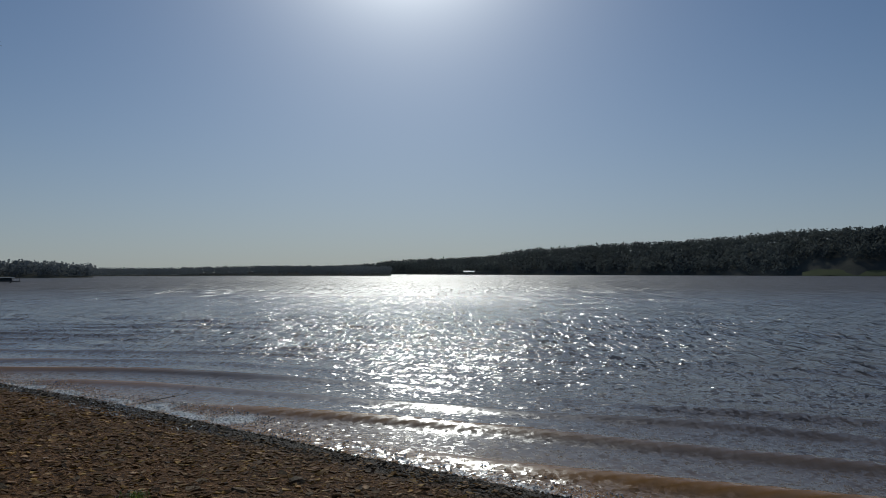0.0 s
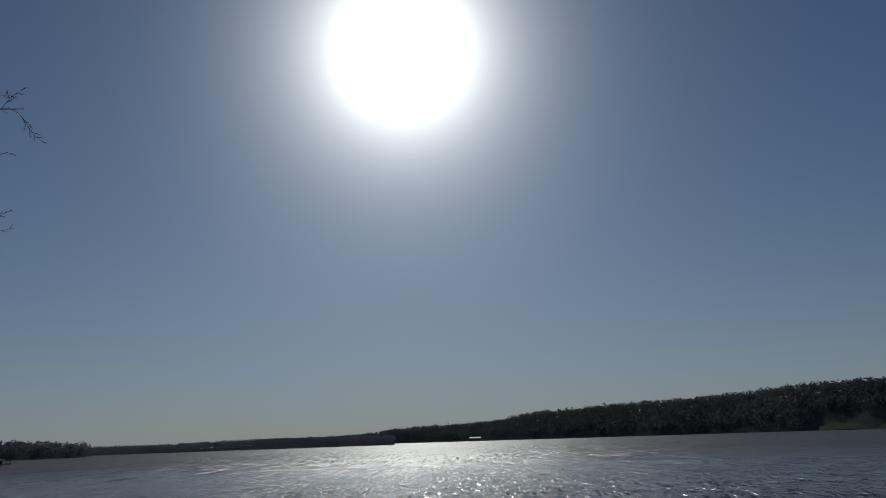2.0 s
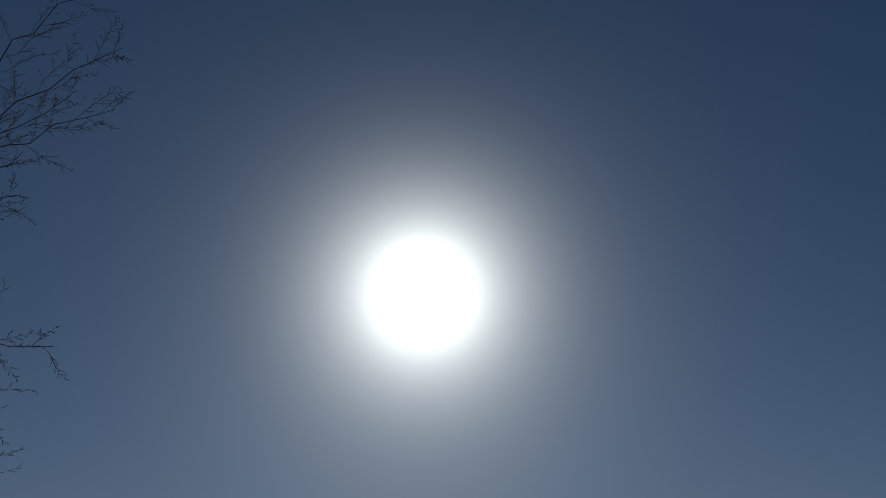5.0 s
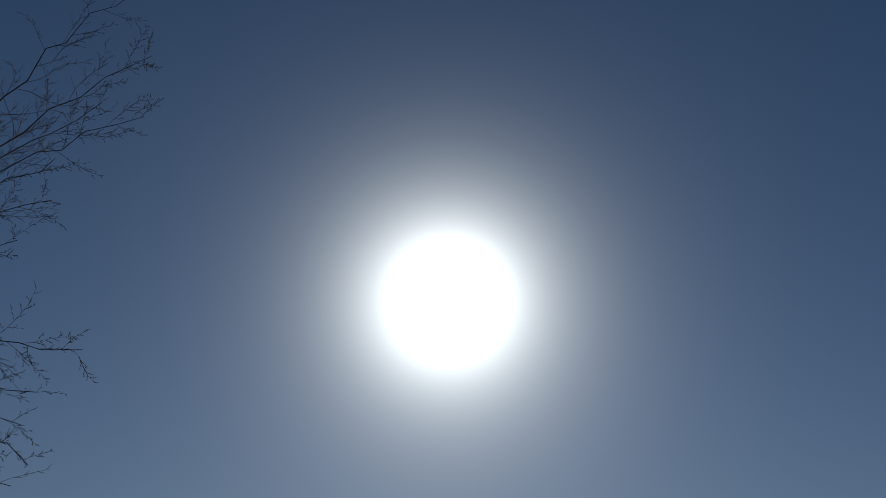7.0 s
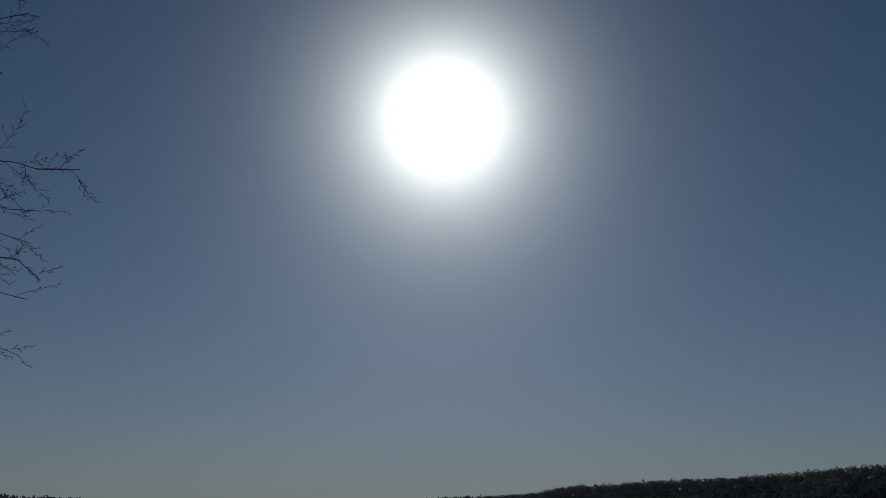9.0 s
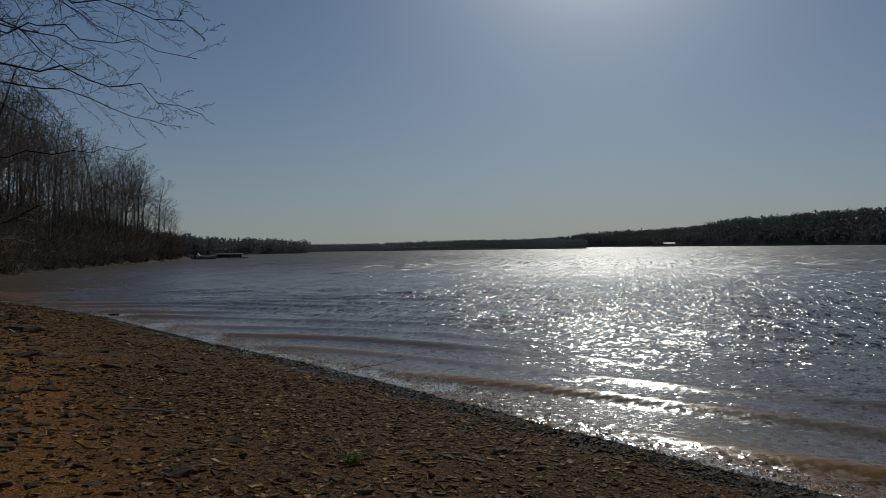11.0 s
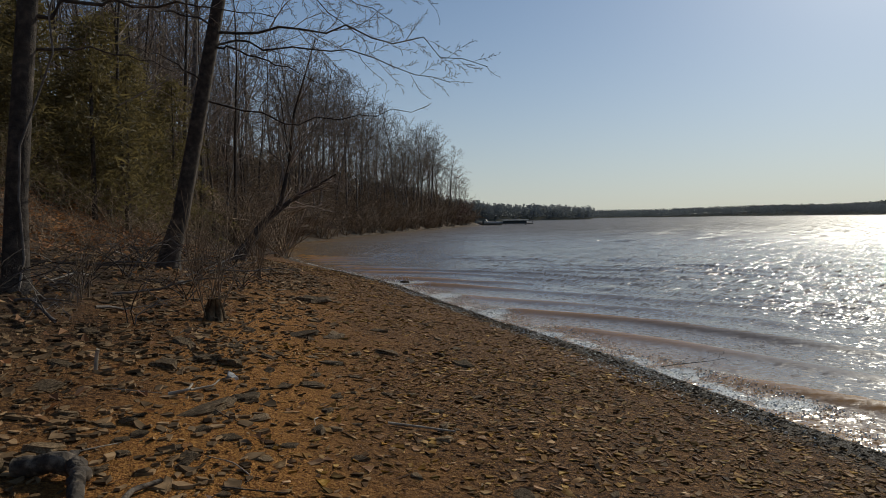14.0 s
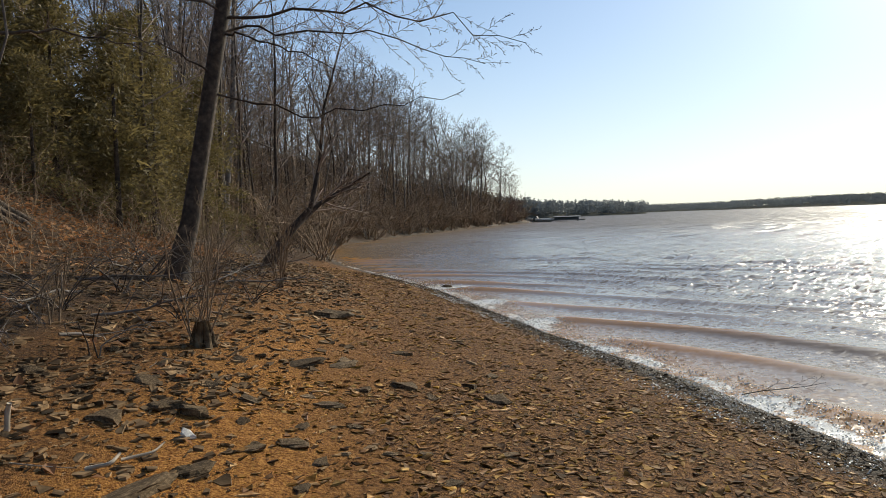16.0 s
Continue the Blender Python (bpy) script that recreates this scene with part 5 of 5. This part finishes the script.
def driftwood():
    root = tagged(new("driftwood"), "gnarled grey driftwood root on orange clay", "driftwood")
    rng = np.random.RandomState(9)
    sh = Shape()
    pts = np.array([(-5.98, 4.22, 0.06), (-5.72, 4.42, 0.09), (-5.6, 4.4, 0.11), (-5.38, 4.25, 0.10), (-5.12, 4.16, 0.09), (-4.92, 4.08, 0.06), (-4.66, 4.0, 0.05), (-4.47, 3.9, 0.02)])
    ft = np.linspace(0, 7, 36)
    p = np.stack([np.interp(ft, np.arange(8), pts[:, k]) for k in range(3)], -1)
    p[:, :2] += (0.1, -0.07)
    p[:, 2] += land_height(p[:, 0], p[:, 1])
    p += rng.normal(0, 0.011, p.shape)
    sh.tube(p, np.interp(ft, (0, 1, 2, 4, 6, 7), (0.05, 0.058, 0.046, 0.034, 0.04, 0.022)) * (1 + 0.34 * rng.uniform(-1, 1, 36)), 9)
    part("stem", sh, DRIFTWOOD, root, smooth=True)
    for a, b, r in (((-5.65, 4.33, 0.1), (-5.8, 4.48, 0.1), 0.035), ((-4.56, 3.93, 0.06), (-4.4, 4.01, 0.08), 0.03)):
        stub = Shape()
        q = np.array((a, b))
        q[:, 2] += land_height(q[:, 0], q[:, 1])
        stub.tube(np.array((q[0], (q[0] + q[1]) / 2 + (0, 0, 0.02), q[1])), (r, r * 0.8, r * 0.4), 7)
        part("stub", stub, DRIFTWOOD, root, smooth=True)


driftwood()
stick("stick", ((-5.12, 4.33, 0.02), (-5.25, 4.5, 0.04), (-5.3, 4.72, 0.03)), 0.022, 0.012, DRIFTWOOD, "short curved grey stick beside the driftwood", "stick", knots=0.15)
stick("stick", ((-6.95, 5.85, 0.02), (-6.82, 5.95, 0.07), (-6.9, 6.05, 0.1)), 0.016, 0.01, DEADWOOD, "curled pale bleached stick on the clay", "stick", seed=2)
stick("stick", ((-7.0, 6.1, 0.02), (-6.95, 6.3, 0.05), (-7.02, 6.42, 0.08)), 0.012, 0.007, DEADWOOD, "curled pale bleached stick on the clay", "stick", seed=3)
stick("stick", ((-7.92, 5.74, -0.02), (-7.92, 5.75, 0.12), (-7.9, 5.76, 0.2)), 0.022, 0.018, DEADWOOD, "short pale stub standing in the stones", "stick", seed=4)
stick("stick", ((-5.45, 6.95, 0.02), (-5.2, 7.14, 0.025), (-5.0, 7.3, 0.02)), 0.012, 0.008, DEADWOOD, "straight pale stick on the gravel", "stick", seed=5)
rng_b = np.random.RandomState(81)
for k in range(46):
    u, d = rng_b.uniform(-2, 16), rng_b.uniform(4.0, 8.6)
    x, y = 0.3 + ALONG[0] * u - 0.585 * d, 7.9 + ALONG[1] * u - 0.81 * d
    if np.hypot(x, y) < 2.5:
        continue
    a, ln = rng_b.uniform(0, 6.28), rng_b.uniform(0.15, 0.5)
    stick("twig", ((x, y, 0.015), (x + math.cos(a) * ln * 0.5, y + math.sin(a) * ln * 0.5, 0.03), (x + math.cos(a + 0.2) * ln, y + math.sin(a + 0.2) * ln, 0.02)), 0.006, 0.003,
          DEADWOOD if k % 3 else DRIFTWOOD, "thin dry twig lying among the stones", "twig", sides=5, seed=k)


def fallen_branch(seed, x, y, turn, length):
    rng = np.random.RandomState(seed)
    root = tagged(new("fallen_branch"), "grey fallen branch with forked twigs on the litter", "branch", "fallen branches under the trees")
    pts, rad = limb(rng, (0, 0, 0.05), (1, 0, 0.12), length, 0.022, 8, 0.12, 0.0, 0.3)
    sh, tw = Shape(), Shape()
    sh.tube(pts, rad, 6)
    twigs(rng, tw, pts, rad, 2, 3, 8, 0.7, 0.4, 0.0, 0.004)
    part("stem", sh, PALE_BARK, root, smooth=True)
    tagged(part("spray", tw, PALE_BARK, root), kind="stuff")
    root.matrix_world = pose(x, y, float(land_height(x, y)), 0, 0, turn)


for k, (x, y, turn, ln) in enumerate(((-13.2, 8.6, -60, 2.2), (-11.6, 8.0, 40, 1.8), (-12.6, 9.8, 150, 1.6), (-10.6, 7.2, 100, 1.5), (-14.2, 9.0, 20, 2.4), (-12.2, 7.4, -20, 2.0),
                                      (-13.6, 10.6, 80, 1.8), (-15.2, 10.4, -40, 2.0), (-11.0, 6.4, 10, 1.6), (-14.8, 12.0, 60, 2.0), (-9.8, 6.3, 170, 1.2), (-16.8, 13.2, 30, 2.2))):
    fallen_branch(400 + k, x, y, turn, ln)


def shrub(seed, x, y, h, stems, label, spread=0.28, clumped=False):
    rng = np.random.RandomState(seed)
    root = tagged(new("shrub"), label, "shrub")
    z = float(land_height(x, y))
    tw, cl = Shape(), Shape()
    for k in range(stems):
        a, w = rng.uniform(0, 6.28), rng.uniform(0.03, spread) * h
        pts, rad = limb(rng, (rng.normal(0, 0.05), rng.normal(0, 0.05), -0.05), (math.cos(a) * w, math.sin(a) * w, h), h * rng.uniform(0.7, 1.1), 0.011, 6, 0.09, 0.0, 0.35)
        st = Shape()
        st.tube(pts, rad, 5, cap=False)
        part("stem", st, BRUSH, root, smooth=True)
        twigs(rng, tw, pts, rad, 2, 3, 7, 0.6, 0.3, 0.02, 0.0025)
    for k in range(6 if clumped else 0):
        a = k * 1.05
        cl.tube([(0.05 * math.cos(a), 0.05 * math.sin(a), 0.28), (0.09 * math.cos(a), 0.09 * math.sin(a), 0.12), (0.13 * math.cos(a), 0.13 * math.sin(a), -0.06)], (0.03, 0.05, 0.045), 6)
    tagged(part("spray", tw, BRUSH, root), kind="stuff")
    if clumped:
        part("root_clump", cl, DARK_STONE, root, "dark woody root clump", smooth=True)
    root.matrix_world = pose(x, y, z)


shrub(7, -9.96, 8.54, 1.75, 9, "thin many-stemmed bare shrub growing on the beach", 0.14, True)
shrub(11, -13.2, 10.6, 1.7, 12, "bare shrub beside the leaning tree")
shrub(12, -11.4, 7.4, 1.1, 6, "low bare shrub among dark stones", 0.2)
shrub(13, -15.2, 13.6, 2.2, 14, "tall bare shrub at the edge of the gravel")



def briar(seed, x, y, stems, reach):
    """Long thin stems that arch over and come down among the stones."""
    rng = np.random.RandomState(seed)
    root = tagged(new("briar"), "arching leafless briar stems among dark stones", "briar", "briars at the foot of the bank")
    side = Shape()
    for k in range(stems):
        a, ln, h = rng.uniform(0, 6.28), reach * rng.uniform(0.6, 1.2), reach * rng.uniform(0.35, 0.8)
        t = np.linspace(0, 1, 9)[:, None]
        way = np.array((math.cos(a), math.sin(a), 0))
        pts = way * ln * t + np.array((0, 0, 1)) * h * 4 * t * (1 - 0.72 * t) * 0.55 + rng.normal(0, 0.025, (9, 3)) * t
        pts[0] = (rng.normal(0, 0.05), rng.normal(0, 0.05), -0.05)
        stem = Shape()
        stem.tube(pts, np.linspace(0.0085, 0.004, 9), 5, cap=False)
        part("stem", stem, PALE_BARK if k % 3 == 0 else BARK, root, smooth=True)
        twigs(rng, side, pts, np.linspace(0.006, 0.003, 9), 2, 3, 6, 0.8, 0.25, 0.02, 0.0025)
    tagged(part("spray", side, BARK, root), kind="stuff")
    root.matrix_world = pose(x, y, float(land_height(x, y)))


for k, (x, y, stems, reach) in enumerate(((-9.2, 5.3, 3, 0.8), (-9.85, 7.2, 3, 0.9), (-12.2, 7.9, 8, 1.3), (-11.4, 9.1, 6, 1.0), (-12.1, 7.1, 7, 1.2),
                                           (-14.4, 10.2, 8, 1.4), (-15.9, 12.4, 8, 1.3), (-17.4, 14.6, 8, 1.4), (-13.4, 9.3, 7, 1.3), (-10.6, 5.8, 7, 1.2), (-12.9, 11.3, 6, 1.0), (-16.6, 11.6, 8, 1.5))):
    briar(500 + k, x, y, stems, reach)

tuft_root = tagged(new("grass_tuft"), "small bright green grass tuft in the gravel", "grass")
tuft_shape, rng_g = Shape(), np.random.RandomState(6)
for k in range(70):
    a, ln = rng_g.uniform(0, 6.28), rng_g.uniform(0.05, 0.13)
    b = np.array((rng_g.normal(0, 0.045), rng_g.normal(0, 0.045), -0.01))
    o = np.array((math.cos(a), math.sin(a), 0))
    s = np.array((-math.sin(a), math.cos(a), 0)) * 0.004
    m_ = b + o * ln * 0.3 + np.array((0, 0, ln * 0.8))
    e_ = b + o * ln * 0.9 + np.array((0, 0, ln * 0.9))
    tuft_shape.add([b - s, b + s, m_ + s * 0.8, m_ - s * 0.8, e_], [(0, 1, 2, 3), (3, 2, 4)])
part("tuft", tuft_shape, GRASS, tuft_root)
tuft_root.location = (-2.62, 6.43, float(land_height(-2.62, 6.43)))

snag = tagged(new("snag"), "thin dark forked branch lying in the shallows", "branch")
sn = Shape()
rng_n = np.random.RandomState(14)
pts_n = np.array([(-5.5, 13.5, 0.02), (-5.3, 13.65, 0.06), (-5.1, 13.8, 0.08), (-4.85, 13.98, 0.11), (-4.65, 14.1, 0.16)])
sn.tube(pts_n, (0.008, 0.007, 0.006, 0.004, 0.003), 6)
part("stem", sn, BARK, snag, smooth=True)
tn = Shape()
twigs(rng_n, tn, pts_n, np.array((0.008, 0.007, 0.006, 0.004, 0.003)), 2, 3, 7, 0.8, 0.4, 0.04, 0.0025)
part("spray", tn, BARK, snag)
for x, y, s in ((-17.1, 22.6, 0.16), (-18.6, 23.2, 0.2)):
    ob = new("dark_stone", DARKS[2])
    ob.matrix_world = pose(x, y, 0.02, 0, 0, 30) @ Matrix.Scale(s, 4)
    tagged(ob, "dark stone standing out of the shallow water", "stone", "stones in the shallows")


# ---- boat dock on the point, boathouse across the lake ----
def boat_dock():
    root = tagged(new("boat_dock"), "dark covered floating boat dock off the point", "dock")
    deck = Shape()
    deck.box(-6, -2.2, 0.25, 6, 2.2, 0.5)
    part("deck", deck, PLANK, root)
    gang = Shape()
    gang.box(-9, -0.6, 0.35, -6, 0.6, 0.5)
    part("gangway", gang, PLANK, root)
    for x in (-0.8, 1.6, 4.2):
        for y in (-1.9, 1.9):
            p = Shape()
            p.tube([(x, y, -1.0), (x, y, 1.15)], (0.07, 0.07), 8)
            part("post", p, BARK, root)
    roof = Shape()
    roof.add([(-1.6, -2.5, 1.05), (5.0, -2.5, 1.05), (5.0, 2.5, 1.05), (-1.6, 2.5, 1.05), (-1.6, 0, 1.32), (5.0, 0, 1.32), (-1.6, -2.5, 1.12), (5.0, -2.5, 1.12), (5.0, 2.5, 1.12), (-1.6, 2.5, 1.12)],
             [(0, 1, 2, 3), (6, 7, 5, 4), (9, 4, 5, 8), (0, 6, 7, 1), (3, 2, 8, 9), (6, 0, 3, 9, 4), (7, 5, 8, 2, 1)])
    part("roof", roof, ROOF, root)
    wall = Shape()
    wall.box(-1.4, -2.0, 0.5, 4.4, -1.9, 1.05)
    part("side_wall", wall, ROOF, root)
    for x in (5.2, 5.9):
        p = Shape()
        p.tube([(x, -2, 0.3), (x, -2, 1.4)], (0.05, 0.05), 6)
        part("rail_post", p, BARK, root)
    rail = Shape()
    rail.tube([(4.8, -2, 1.35), (6.0, -2, 1.35)], (0.04, 0.04), 6)
    part("rail", rail, BARK, root)
    root.matrix_world = pose(-98.5, 161, 0, 0, 0, 32)


boat_dock()


def boat(x, y, turn):
    root = tagged(new("motor_boat"), "small white motor boat moored at the dock", "boat")
    secs = []
    for t, w, z0 in ((-2.6, 0.85, 0.15), (-1.2, 1.0, 0.1), (0.6, 0.95, 0.1), (1.8, 0.6, 0.2), (2.7, 0.05, 0.5)):
        secs.append([(t, -w, 0.85), (t, -w * 0.8, z0 + 0.1), (t, 0, z0 - 0.1), (t, w * 0.8, z0 + 0.1), (t, w, 0.85)])
    hull = Shape()
    hull.add([p for s in secs for p in s], [(i * 5 + j, i * 5 + j + 1, (i + 1) * 5 + j + 1, (i + 1) * 5 + j) for i in range(4) for j in range(4)] + [(0, 1, 2, 3, 4)] +
             [(i * 5, (i + 1) * 5, (i + 1) * 5 + 4, i * 5 + 4) for i in range(4)])
    part("hull", hull, WHITE_PAINT, root)
    shield = Shape()
    shield.add([(0.3, -0.7, 0.85), (0.3, 0.7, 0.85), (-0.1, 0.6, 1.45), (-0.1, -0.6, 1.45), (0.22, -0.7, 0.85), (0.22, 0.7, 0.85), (-0.18, 0.6, 1.45), (-0.18, -0.6, 1.45)],
               [(0, 1, 2, 3), (7, 6, 5, 4), (0, 3, 7, 4), (1, 5, 6, 2), (3, 2, 6, 7)])
    part("windshield", shield, ROOF, root)
    motor = Shape()
    motor.box(-3.0, -0.2, 0.3, -2.6, 0.2, 1.2)
    part("outboard_motor", motor, ROOF, root)
    root.matrix_world = pose(x, y, 0, 0, 0, turn)


boat(-100.9, 158.2, 40)
boat(-104.2, 159.6, 20)


def boathouse():
    root = tagged(new("boathouse"), "white-roofed open boathouse on the far shore", "boathouse")
    deck = Shape()
    deck.box(-4.5, -3, 0.2, 4.5, 3, 0.5)
    part("deck", deck, PLANK, root)
    for x in (-4, 4):
        for y in (-2.6, 2.6):
            p = Shape()
            p.tube([(x, y, -1), (x, y, 2.9)], (0.12, 0.12), 8)
            part("post", p, BARK, root)
    roof = Shape()
    roof.add([(-5, -3.4, 2.8), (5, -3.4, 2.8), (5, 3.4, 2.8), (-5, 3.4, 2.8), (-5, 0, 3.9), (5, 0, 3.9)], [(3, 2, 1, 0), (0, 1, 5, 4), (4, 5, 2, 3), (0, 4, 3), (1, 2, 5)])
    part("roof", roof, WHITE_PAINT, root)
    root.matrix_world = pose(24.0, 690, 0, 0, 0, 4)


boathouse()
